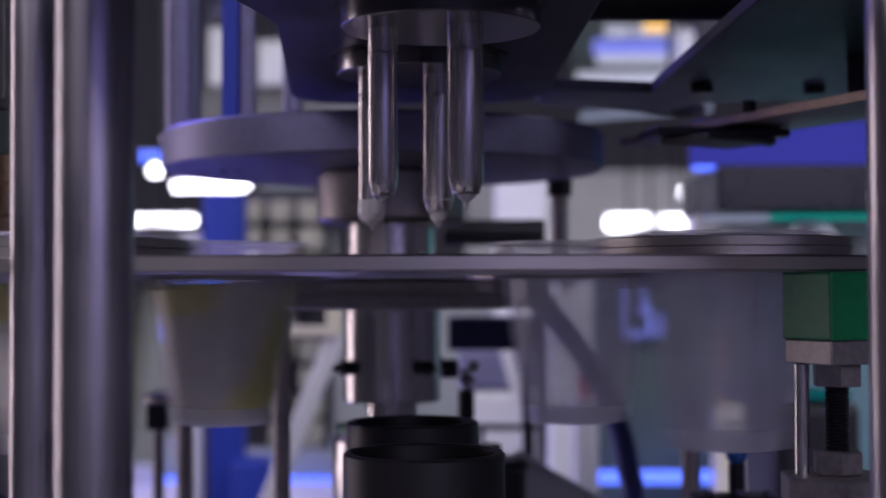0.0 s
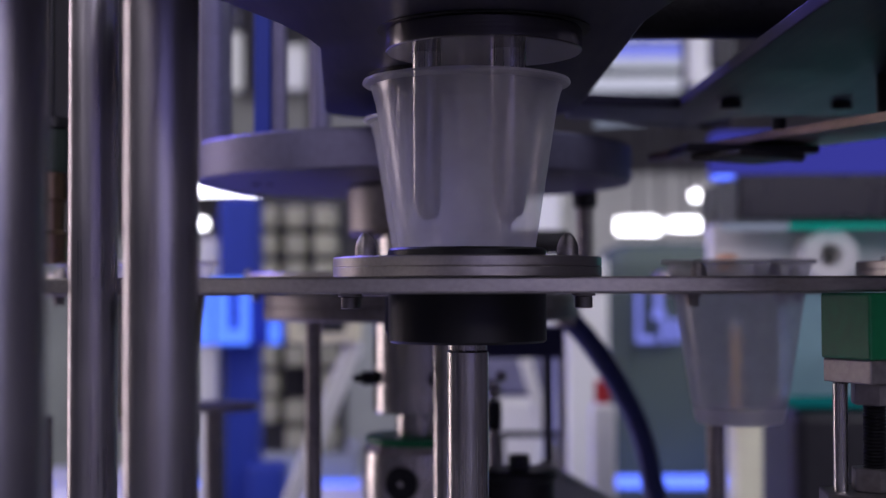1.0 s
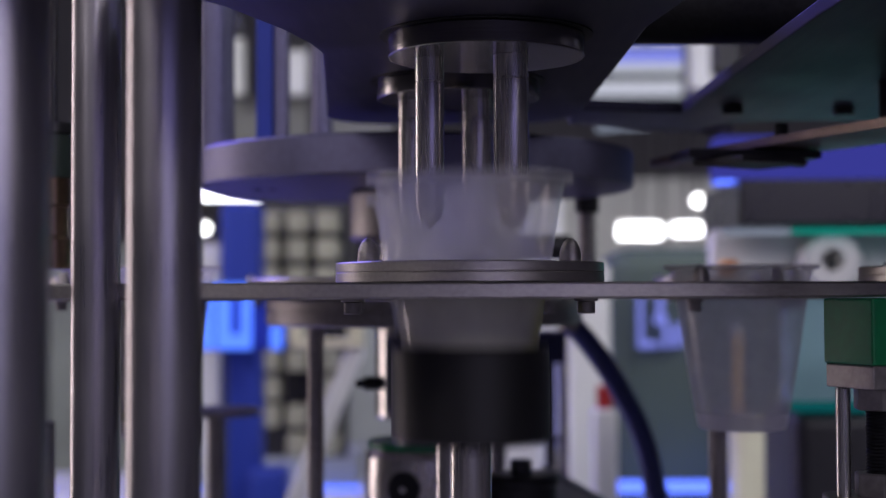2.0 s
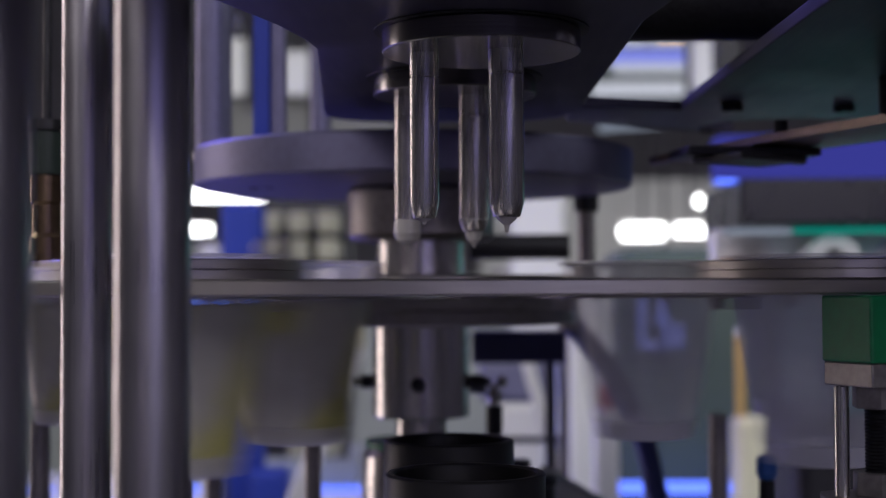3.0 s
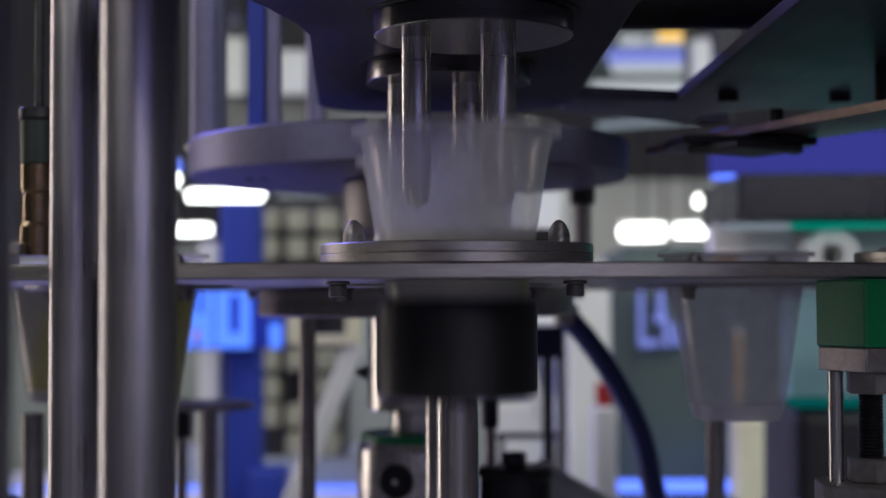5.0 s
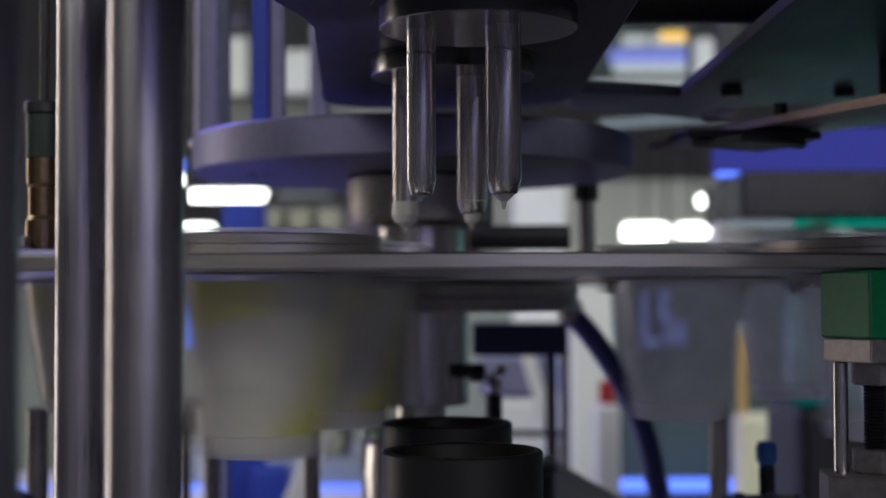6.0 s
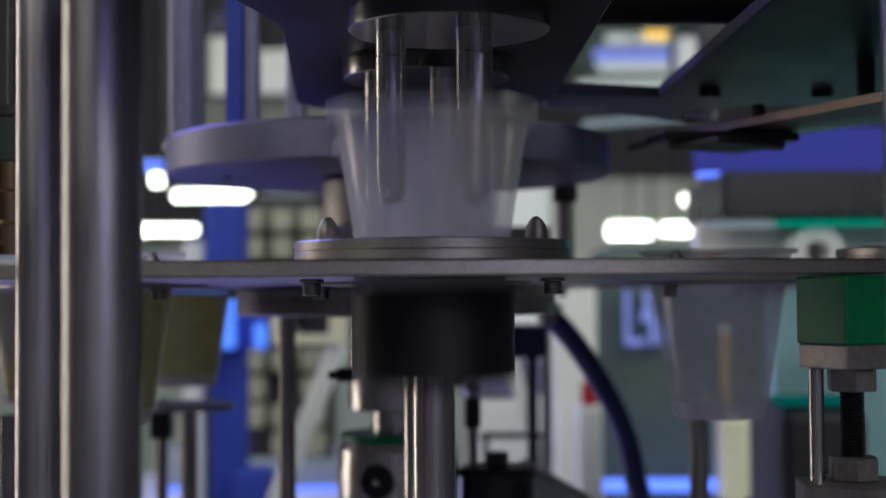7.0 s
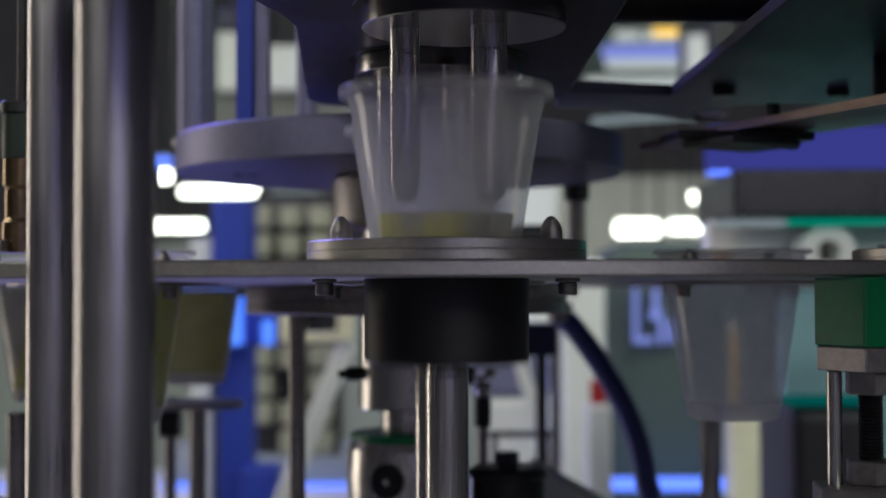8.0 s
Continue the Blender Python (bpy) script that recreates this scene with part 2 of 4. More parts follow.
def slab(outline, z0, z1, edge=0.001):
    """A flat plate of the given outline between two heights, with a small bevel."""
    bm = bmesh.new()
    low = [bm.verts.new((x, y, z0)) for x, y in outline]
    f = bm.faces.new(low)
    up = bmesh.ops.extrude_face_region(bm, geom=[f])["geom"]
    for v in up:
        if isinstance(v, bmesh.types.BMVert):
            v.co.z = z1
    if edge:
        es = [e for e in bm.edges if abs(e.verts[0].co.z - e.verts[1].co.z) < 1e-7]
        bmesh.ops.bevel(bm, geom=es, offset=edge, segments=2, affect="EDGES", profile=0.5)
    return bm


def tube(points, r, seg=14, bm=None):
    """A round tube along a smooth line through the points."""
    bm = bm or bmesh.new()
    pts = [Vector(p) for p in points]
    line = []
    for i in range(len(pts) - 1):
        p0, p1, p2, p3 = pts[max(0, i - 1)], pts[i], pts[i + 1], pts[min(len(pts) - 1, i + 2)]
        for k in range(8):
            s = k / 8
            line.append(0.5 * ((2 * p1) + (p2 - p0) * s + (2 * p0 - 5 * p1 + 4 * p2 - p3) * s * s + (3 * p1 - p0 - 3 * p2 + p3) * s ** 3))
    line.append(pts[-1])
    rings = []
    for i, p in enumerate(line):
        d = (line[min(i + 1, len(line) - 1)] - line[max(i - 1, 0)]).normalized()
        side = d.cross(Vector((0, 1, 0.123))).normalized()
        other = d.cross(side)
        rings.append([bm.verts.new(p + r * (math.cos(a) * side + math.sin(a) * other)) for a in (2 * math.pi * k / seg for k in range(seg))])
    for a, b in zip(rings, rings[1:]):
        for i in range(seg):
            bm.faces.new((a[i], b[i], b[(i + 1) % seg], a[(i + 1) % seg]))
    bm.faces.new(rings[0])
    bm.faces.new(rings[-1])
    return bm


def arc(cx, cy, r, a0, a1, n):
    return [(cx + r * math.cos(radians(a0 + (a1 - a0) * i / n)), cy + r * math.sin(radians(a0 + (a1 - a0) * i / n))) for i in range(n + 1)]


def hexagon(r, z0, z1, at=(0, 0), bm=None):
    e = 0.0008
    bm = bm or bmesh.new()
    return lathe([(0, z0), (r - e, z0), (r, z0 + e), (r, z1 - e), (r - e, z1), (0, z1)], (at[0], at[1], 0), 6, bm)

# ---- plan ----
CX, CY = -0.033, 1.294             # the carousel's axis
HX, HY = -0.041, 1.301             # the column through its hub
R_OUT, R_IN = 0.477, 0.306        # the two lanes of cups
FRONT = -85.9                      # bearing of the filling station, degrees
STEP = 45.0
PLATE_LOW, PLATE_TOP, RING_TOP = 1.000, 1.008, 1.019
CUP_BASE = 0.902                  # a hanging cup's base
LANES = (R_OUT, R_IN)


def spot(r, bearing):
    return CX + r * math.cos(radians(bearing)), CY + r * math.sin(radians(bearing))


# ---- the hall ----
def hall():
    bm = bmesh.new()
    for x, y in ((-9, -6), (9, -6), (9, 14), (-9, 14)):
        bm.verts.new((x, y, 0))
    bm.faces.new(bm.verts)
    tagged(link("floor", bm, FLOOR_MAT), "pale polished exhibition hall floor", "floor", kind="structure")
    for name, s, at in (("wall_north", (18.2, 0.1, 6), (0, 14.05, 3)), ("wall_south", (18.2, 0.1, 6), (0, -6.05, 3)), ("wall_east", (0.1, 20, 6), (9.05, 4, 3)), ("wall_west", (0.1, 20, 6), (-9.05, 4, 3))):
        tagged(link(name, block(*s, at, edge=0), HALL_DARK), "dim grey hall wall", "wall", kind="structure")
    tagged(link("ceiling", block(18.2, 20.2, 0.1, (0, 4, 6.05), edge=0), HALL_DARK), "dark hall ceiling", "ceiling", kind="structure")


hall()


# ---- carousel ----
def carousel():
    top = thing("carousel_table", "round steel carousel table with cup rings and locating pins", "machine table", (CX, CY, 0))
    seg = 160
    part("table_plate", lathe([(0.145, PLATE_LOW), (0.574, PLATE_LOW), (0.575, PLATE_LOW + 0.001), (0.575, PLATE_TOP - 0.001), (0.574, PLATE_TOP), (0.145, PLATE_TOP)], seg=seg, closed=True), STEEL_FLAT, top)
    ring_mesh = pin_mesh = screw_mesh = None
    for s in range(8):
        for r in LANES:
            a = FRONT + s * STEP
            x, y = r * math.cos(radians(a)), r * math.sin(radians(a))
            if ring_mesh is None:
                ring = part("cup_ring", lathe([(0.0515, PLATE_TOP + 0.0003), (0.0715, PLATE_TOP + 0.0003), (0.072, PLATE_TOP + 0.0008), (0.072, PLATE_TOP + 0.0052), (0.0716, PLATE_TOP + 0.0056), (0.072, PLATE_TOP + 0.006), (0.072, RING_TOP - 0.0006), (0.0712, RING_TOP), (0.0515, RING_TOP)], seg=64, closed=True), STEEL_FLAT, top)
                pin = part("locating_pin", lathe([(0, 0), (0.0058, 0), (0.0058, 0.0052), (0.0052, 0.0078), (0.0036, 0.0112), (0.0016, 0.0131), (0, 0.0135)], seg=24), STEEL_DULL, top)
                bm = rod(0.0048, -0.0085, -0.0018, seg=24)
                rod(0.0064, -0.0018, 0, seg=24, edge=0.0003, bm=bm)
                screw = part("cap_screw", bm, STEEL_DULL, top)
                ring_mesh, pin_mesh, screw_mesh = ring.data, pin.data, screw.data
            else:
                ring, pin, screw = new("cup_ring", ring_mesh), new("locating_pin", pin_mesh), new("cap_screw", screw_mesh)
                ring.parent = top
            pin.parent = screw.parent = ring
            pin2, screw2 = new("locating_pin", pin_mesh), new("cap_screw", screw_mesh)
            pin2.parent = screw2.parent = ring
            sink = 0.0106 if r == min(LANES) else 0.0        # the inner rings lie flush in the plate
            ring.location = (x, y, -sink)
            tx, ty = -math.sin(radians(a)), math.cos(radians(a))
            pin.location, pin2.location = (0.0545 * tx, 0.0545 * ty, RING_TOP), (-0.0545 * tx, -0.0545 * ty, RING_TOP)
            screw.location, screw2.location = (0.063 * tx, 0.063 * ty, PLATE_LOW + sink * 0.78), (-0.063 * tx, -0.063 * ty, PLATE_LOW + sink * 0.78)
    return top


table = carousel()


# ---- cups ----
H_CUP, R_RIM, R_TOP, R_BASE = 0.119, 0.0562, 0.0505, 0.0318


def wall_radius(z):
    return R_BASE + (R_TOP - R_BASE) * z / H_CUP


def build_cup(name="plastic_cup"):
    cup = thing(name, "empty frosted translucent plastic cup with a rolled rim", "cup", group="cups on the carousel")
    t = 0.0007
    prof = [(0, 0.003), (R_BASE - 0.006, 0.003), (R_BASE - 0.0045, 0.0), (R_BASE - 0.001, 0.0008), (R_BASE + 0.0004, 0.004), (wall_radius(0.012), 0.012), (wall_radius(0.0125) + 0.0005, 0.0128)]
    prof += [(wall_radius(z) + 0.0005, z) for z in (0.03, 0.06, 0.09, 0.104)]
    prof += [(wall_radius(0.105) + 0.0007, 0.106), (R_TOP + 0.0012, H_CUP - 0.0035), (R_RIM - 0.001, H_CUP - 0.0026), (R_RIM, H_CUP - 0.0016), (R_RIM - 0.0006, H_CUP), (R_TOP + 0.001, H_CUP)]
    part("cup_base", lathe(prof[:6], seg=72), CUP_THICK, cup)
    part("cup_wall", lathe(prof[5:13], seg=72), CUP, cup)
    part("rolled_rim", lathe(prof[12:], seg=72), CUP_THICK, cup)
    return cup


CUPS = {}
first = build_cup()
for slot in range(5):
    for lane in (0, 1):
        CUPS[slot, lane] = first if (slot, lane) == (0, 0) else copy_thing(first, pose(0, 0, 0))

# the filling: a core and two rows of wedges that rise and spread along the cup's wall
CORE, ROWS = (0.003, 0.036), ((0.036, 0.064), (0.064, 0.092))
WEDGES = 6


def inner_radius(z):
    return wall_radius(z) - 0.0006


def plug(z0, z1):
    return lathe([(0, z0), (inner_radius(z0) - 0.0015, z0), (inner_radius(z0 + 0.0015), z0 + 0.0015), (inner_radius(z1 - 0.001), z1 - 0.001), (inner_radius(z1) - 0.0015, z1), (0, z1)], seg=48)


def wedge(k, z0, z1):
    bm = bmesh.new()
    n, half = 6, math.pi / WEDGES
    rings = []
    for z in (z0, z1):
        r = inner_radius(z)
        arc_verts = [bm.verts.new((r * math.cos(2 * half * k + half * (2 * i / n - 1)), r * math.sin(2 * half * k + half * (2 * i / n - 1)), z)) for i in range(n + 1)]
        rings.append([bm.verts.new((0, 0, z))] + arc_verts)
    low, high = rings
    bm.faces.new(low[::-1])
    bm.faces.new(high)
    for i in range(n + 2):
        j = (i + 1) % (n + 2)
        bm.faces.new((low[i], low[j], high[j], high[i]))
    return bm


FILLINGS = {}
wedge_mesh = {}
for slot in (0, 1, 2, 3):
    for lane in (0, 1):
        food = thing("dessert_filling", "white creamy dessert with yellow sauce down one side", "food", group="fillings")
        moving = []
        if slot == 0:
            part("set_cream", plug(CORE[0], ROWS[-1][1]), PRODUCT, food)
        else:
            moving.append((part("core_portion", plug(*CORE), PRODUCT, food), 0, CORE[1]))
            for z0, z1 in ROWS:
                for k in range(WEDGES):
                    if (k, z0) in wedge_mesh:
                        ob = new("portion", wedge_mesh[k, z0])
                        ob.parent = food
                    else:
                        ob = part("portion", wedge(k, z0, z1), PRODUCT, food)
                        wedge_mesh[k, z0] = ob.data
                    moving.append((ob, k, z1))
        FILLINGS[slot, lane] = (food, moving)


# ---- lifters under the filling station ----
def build_lifter(r):
    x, y = spot(r, FRONT)
    lift = thing("cup_lifter", "black plastic cup lifter on a polished steel rod", "lifter", (x, y, 0), group="cup lifters")
    part("socket", lathe([(0, -0.045), (0.0412, -0.045), (0.0425, -0.0437), (0.0425, 0.0043), (0.0413, 0.0055), (0.0388, 0.0055), (0.0378, 0.0043), (0.0372, -0.0245), (0, -0.0245)], seg=56), BLACK_PLASTIC, lift)
    part("socket_collar", rod(0.0105, -0.0495, -0.0452, seg=28), STEEL_UP, lift)
    part("lift_rod", rod(0.0112, -0.75, -0.0496, seg=36), STEEL_UP, lift)
    guide = thing("lifter_guide", "steel guide tube for the lifter rod on the floor", "guide tube", (x, y, 0), group="lifter guides")
    part("guide_tube", lathe([(0.0122, 0.0), (0.026, 0.0), (0.026, 0.36), (0.0122, 0.36)], seg=32, closed=True), STEEL_DULL, guide)
    part("guide_flange", lathe([(0.0262, 0.0), (0.05, 0.0), (0.05, 0.012), (0.0262, 0.012)], seg=32, closed=True), STEEL_DULL, guide)
    return lift


LIFTERS = [build_lifter(r) for r in LANES]


# ---- filling head ----
def filling_head():
    head = thing("filling_station", "dark steel filling station plate with round nozzle flanges", "filling machine", (0, 0, 0))
    outline = [(-0.165, 0.30), (0.155, 0.30), (0.125, 0.6), (0.0955, 0.80), (0.088, 1.15)] + arc(0.024, 1.165, 0.063, 5, 80, 8) + arc(-0.0635, 1.178, 0.049, 100, 190, 10) + [(-0.0845, 0.879), (-0.088, 0.845), (-0.098, 0.80), (-0.118, 0.74), (-0.15, 0.68)]
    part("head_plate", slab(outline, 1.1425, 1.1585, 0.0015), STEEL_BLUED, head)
    for (x, y) in ((0.0105, 0.821), (-0.0065, 0.988)):
        part("flange_groove", lathe([(0.0534, 1.1417), (0.0578, 1.1417), (0.0578, 1.1424), (0.0534, 1.1424)], (x, y, 0), 64, closed=True), BLACK_PLASTIC, head)
        part("nozzle_flange", lathe([(0, 1.1300), (0.0526, 1.1300), (0.0532, 1.1306), (0.0532, 1.1408), (0.0522, 1.1423), (0, 1.1423)], (x, y, 0), 72), STEEL_TURNED, head)
    return head


head = filling_head()


def nozzle(x, y, r, tip):
    nz = thing("filling_nozzle", "polished stainless steel filling nozzle with a dripping tip", "nozzle", (x, y, 0), group="filling nozzles")
    part("upper_tube", lathe([(0, 1.118), (r * 0.99, 1.118), (r * 0.99, 1.1299), (0, 1.1299)], seg=36), STEEL_UP, nz)
    mouth = part("tube", lathe([(0, 1.0415), (r * 0.72, 1.0415), (r * 0.8, 1.0425), (r, 1.0495), (r, 1.1165), (r * 0.94, 1.1172), (r * 0.94, 1.1178), (0, 1.1178)], seg=40), STEEL_UP, nz)
    part("drip", lathe([(0, 1.0414 - tip), (r * 0.1, 1.0414 - tip * 0.9), (r * 0.16, 1.0414 - tip * 0.5), (r * 0.45, 1.0414 - tip * 0.22), (r * 0.6, 1.0412)], seg=24), DRIP, mouth, "wet white drip")
    return nz


def residue(nz, r, fat):
    """A bulb of white product clinging to a nozzle's mouth."""
    part("residue", lathe([(0, 1.032), (r * 0.3 * fat, 1.0328), (r * 0.85 * fat, 1.036), (r * 1.08 * fat, 1.0405), (r * 1.06 * fat, 1.0445), (r * 1.01, 1.049), (r * 1.005, 1.0494)], seg=28), DRIP, nz, "wet white residue")


nozzle(-0.0204, 0.821, 0.0080, 0.0035)
nozzle(0.0235, 0.812, 0.0095, 0.0085)
residue(nozzle(-0.0375, 0.990, 0.0085, 0.012), 0.0085, 1.0)
residue(nozzle(0.0060, 0.985, 0.0098, 0.011), 0.0098, 0.55)


# ---- columns ----
def column(x, y, r, z0=0.0, z1=2.3):
    c = thing("guard_column", "round polished stainless steel upright bar", "column", (x, y, 0), group="upright bars")
    part("bar", rod(r, z0 + 0.012, z1, seg=56), STEEL_POLE, c)
    part("foot", rod(r * 1.8, z0, z0 + 0.012, seg=40), STEEL_DULL, c)
    return c


column(-0.179, 0.735, 0.0118)
column(-0.119, 0.612, 0.0147)
column(-0.1435, 0.485, 0.0165)
column(0.205, 0.668, 0.0125)


# ---- centre of the machine ----
def turning_hub():
    hub = thing("turning_hub", "turning steel hub with a clamp sleeve and black clamp screws", "hub", (HX, HY, 0))
    part("hub_disc", lathe([(0, 0.975), (0.135, 0.975), (0.137, 0.977), (0.137, 0.9862), (0.1358, 0.9868), (0.1358, 0.988), (0.137, 0.9886), (0.137, 0.9965), (0.135, 0.9985), (0, 0.9985)], seg=96), STEEL_DULL, hub, "dark steel hub disc under the plate")
    part("hub_cap", rod(0.15, 1.0085, 1.016, seg=96, edge=0.002), STEEL_FLAT, hub)
    sleeve = part("clamp_sleeve", lathe([(0, 0.8945), (0.0412, 0.8945), (0.0422, 0.8955), (0.0422, 0.9747), (0, 0.9747)], seg=64), STEEL_UP, hub)
    for k in range(4):
        bm = rod(0.0062, 0.0421, 0.054, seg=20, edge=0.001)
        rod(0.0034, 0.0541, 0.0606, seg=16, edge=0.0006, bm=bm)
        bmesh.ops.transform(bm, matrix=Matrix.Rotation(radians(63 + 90 * k), 4, "Z") @ Matrix.Translation((0, 0, 0.9245)) @ Matrix.Rotation(radians(90), 4, "Y"), verts=bm.verts)
        part("clamp_screw", bm, BLACK_STEEL, sleeve, "black clamp screw")
    return hub


hub = turning_hub()


def centre():
    tower = thing("centre_column", "stepped stainless centre column on a round pedestal", "column", (HX, HY, 0))
    part("upper_collar", rod(0.064, 1.0475, 1.0923, seg=64, edge=0.004), STEEL_DULL, tower)
    part("shaft", rod(0.0385, 1.0162, 1.0473, seg=56), STEEL_UP, tower)
    part("neck", rod(0.022, 0.8745, 0.8943, seg=40), STEEL_UP, tower)
    part("gasket", rod(0.0485, 0.868, 0.8743, seg=56), GREEN_PLASTIC, tower, "green gasket ring")
    part("union_body", lathe([(0, 0.80), (0.0455, 0.80), (0.051, 0.809), (0.0525, 0.836), (0.051, 0.8615), (0.0475, 0.8678), (0, 0.8678)], seg=56), STEEL_UP, tower)
    bm = rod(0.0145, -0.003, 0.003, seg=32)
    bmesh.ops.transform(bm, matrix=pose(-0.0145, -0.0502, 0.838, 90, 0, -16), verts=bm.verts)
    port = part("sight_port", bm, BLACK_STEEL, tower, "dark round port")
    bm = block(0.0055, 0.004, 0.0055, (0, 0, 0), Matrix.Rotation(radians(45), 4, "Y"), edge=0.0008)
    bmesh.ops.transform(bm, matrix=pose(-0.0153, -0.0531, 0.838, 0, 0, -16), verts=bm.verts)
    part("port_screw", bm, STEEL_UP, port)
    part("lower_gasket", rod(0.051, 0.7925, 0.7998, seg=56), GREEN_PLASTIC, tower, "green gasket ring")
    part("pedestal", rod(0.055, 0.0, 0.7923, seg=40), STEEL_DULL, tower)
    disc = thing("upper_disc", "thick satin aluminium disc above the carousel", "machine disc", (HX - 0.006, HY, 0))
    part("disc", rod(0.19, 1.0925, 1.124, seg=128, edge=0.002), ALU_GREY, disc)
    for x, y in ((-0.137, -0.018), (-0.123, -0.027), (-0.135, -0.032)):
        part("plug_screw", rod(0.004, 1.0915, 1.0924, (x, y), seg=24), BLACK_STEEL, disc)
    for x, y, r in ((-0.2325, 1.352, 0.0165), (-0.143, 1.436, 0.010)):
        post = thing("tie_rod", "round steel tie rod standing on the disc", "rod", (x, y, 0), group="tie rods")
        part("rod", rod(r, 1.1245, 2.2, seg=32), ALU_GREY, post)
        part("collar", rod(r * 1.3, 1.1243, 1.13, seg=32), STEEL_DULL, post)
    # the bar's blue is reflected light, painted on as a face of its own
    bar = thing("profile_bar", "upright aluminium profile with reflected blue light painted on", "profile bar", (-0.1708, 1.27, -0.0118))
    part("blue_reflection", block(0.014, 0.018, 1.0, (-0.004, -0.002, 1.645), edge=0.001), BLUE_PAINT_AND_SHEEN, bar, "blue light painted along the bar")
    part("profile", block(0.012, 0.02, 1.0, (0.0095, 0.002, 1.645), edge=0.002), ALU_GREY, bar)
    part("profile_foot", lathe([(0, 1.1363), (0.03, 1.1363), (0.028, 1.1395), (0.018, 1.1448), (0, 1.1448)], seg=32), BLUE_PAINT_AND_SHEEN, bar)


centre()


# ---- support pad at the table's edge ----
def support():
    pad = thing("table_support", "green plastic support pad on an adjustable threaded stand", "support", (0.209, 0.785, 0), 25.2)
    part("pad", block(0.0376, 0.0376, 0.0335, (0, 0, 0.98275), edge=0.0012), GREEN_PLASTIC, pad, "bright green plastic pad")
    part("cap_plate", block(0.036, 0.036, 0.012, (0, 0, 0.9599), edge=0.0008), STEEL_DULL, pad)
    part("guide_pin", rod(0.0038, 0.70, 0.9538, (-0.0155, 0.008), seg=24), STEEL_UP, pad)
    part("upper_nut", hexagon(0.0125, 0.9425, 0.9537, (0, 0)), STEEL_DULL, pad)
    bm = bmesh.new()
    prof, z = [(0, 0.88)], 0.88
    while z < 0.9424:
        prof += [(0.0062, z), (0.0054, z + 0.0009)]
        z += 0.0018
    threaded = part("threaded_rod", lathe(prof + [(0, z)], (0, 0, 0), 24, bm), BLACK_STEEL, pad)
    part("lower_nut", hexagon(0.0125, 0.8985, 0.9105, (0, 0)), STEEL_DULL, threaded)
    part("base_block", hexagon(0.030, 0.879, 0.8984, (0.0, 0.0)), STEEL_DULL, pad)
    part("base_column", rod(0.02, 0.0, 0.8788, (0, 0)), STEEL_DULL, pad)


support()


# ---- dispenser plates on the right ----
def dispenser():
    d = thing("dispenser_plate", "large dark steel plate with cap screws underneath", "machine plate", (0, 0, 0))
    outline = [(0.085, 1.165), (0.171, 1.193), (0.183, 0.79), (0.19, 0.70), (0.20, 0.40), (0.75, 0.40), (0.62, 0.9), (0.40, 1.08)] + arc(0.225, 1.205, 0.14, -5, 22, 4) + arc(*spot(R_IN, FRONT + 2 * STEP), 0.066, -66, -216, 14) + arc(0.225, 1.205, 0.14, 84, 100, 2) + [(0.085, 1.265)]
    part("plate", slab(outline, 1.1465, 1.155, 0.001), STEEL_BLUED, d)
    for x, y in ((0.205, 1.155), (0.293, 1.165), (0.232, 0.80)):
        part("cap_screw", rod(0.0082, 1.1398, 1.1464, (x, y), seg=24), BLACK_STEEL, d)
    m = thing("gear_motor", "dark cylindrical motor lying across the plates", "motor", (0.15, 1.05, 1.217))
    bm = rod(0.04, -0.10, 0.14, seg=40, edge=0.004)
    bmesh.ops.transform(bm, matrix=Matrix.Rotation(radians(90), 4, "Y"), verts=bm.verts)
    part("motor_body", bm, BLACK_STEEL, m)
    part("motor_foot", block(0.03, 0.06, 0.03, (0.12, 0, -0.0315), edge=0.002), BLACK_STEEL, m)
    strip = thing("curved_rail", "thin curved bronze coloured guide rail", "rail", (0, 0, 0))
    pts = [(0.150, 1.225), (0.162, 1.19), (0.20, 1.09), (0.235, 1.01), (0.266, 0.944), (0.31, 0.85)]
    part("rail", slab(pts + [(0.37, 0.88), (0.33, 0.98), (0.29, 1.06), (0.25, 1.13), (0.20, 1.215)], 1.1065, 1.1125, 0.0008), BROWN_STRIP, strip)
    part("rail_screw", rod(0.005, 1.1127, 1.122, (0.222, 1.062), seg=24), BLACK_STEEL, strip)
    part("rail_hanger", rod(0.006, 1.1127, 1.1463, (0.285, 1.02), seg=24), BLACK_STEEL, strip)
    s = thing("slide_block", "flat black slide block under the rail", "slide", (0.2035, 1.10, 0), 10)
    part("slide_plate", block(0.10, 0.045, 0.006, (0, 0, 1.1025), edge=0.001), BLACK_STEEL, s)
    bm = block(0.066, 0.05, 0.0045, (0, 0, 0), Matrix.Rotation(radians(24), 4, "Z"), edge=0.0008)
    bmesh.ops.transform(bm, matrix=pose(0.001, -0.008, 1.0971), verts=bm.verts)
    part("carriage", bm, DARK_PAINT, s)
    part("cable_gland", rod(0.005, 1.0945, 1.0994, (0.04, -0.004), seg=24), BLACK_PLASTIC, s)


dispenser()


# ---- background booth ----
def tube_lamp(name, label, at, w, h, mat):
    t = thing(name, label, "lamp", at, group="hall lamps")
    part("tube", block(w, h, h, edge=h * 0.22), mat, t)
    part("housing", block(w * 1.02, h * 0.6, h * 0.3, (0, h * 0.6, h * 0.66), edge=0.002), WHITE_PAINT, t)
    part("hanger", rod(0.005, h * 0.8, 6.0 - at[2], (0, h * 0.6), seg=8), DARK_PAINT, t)


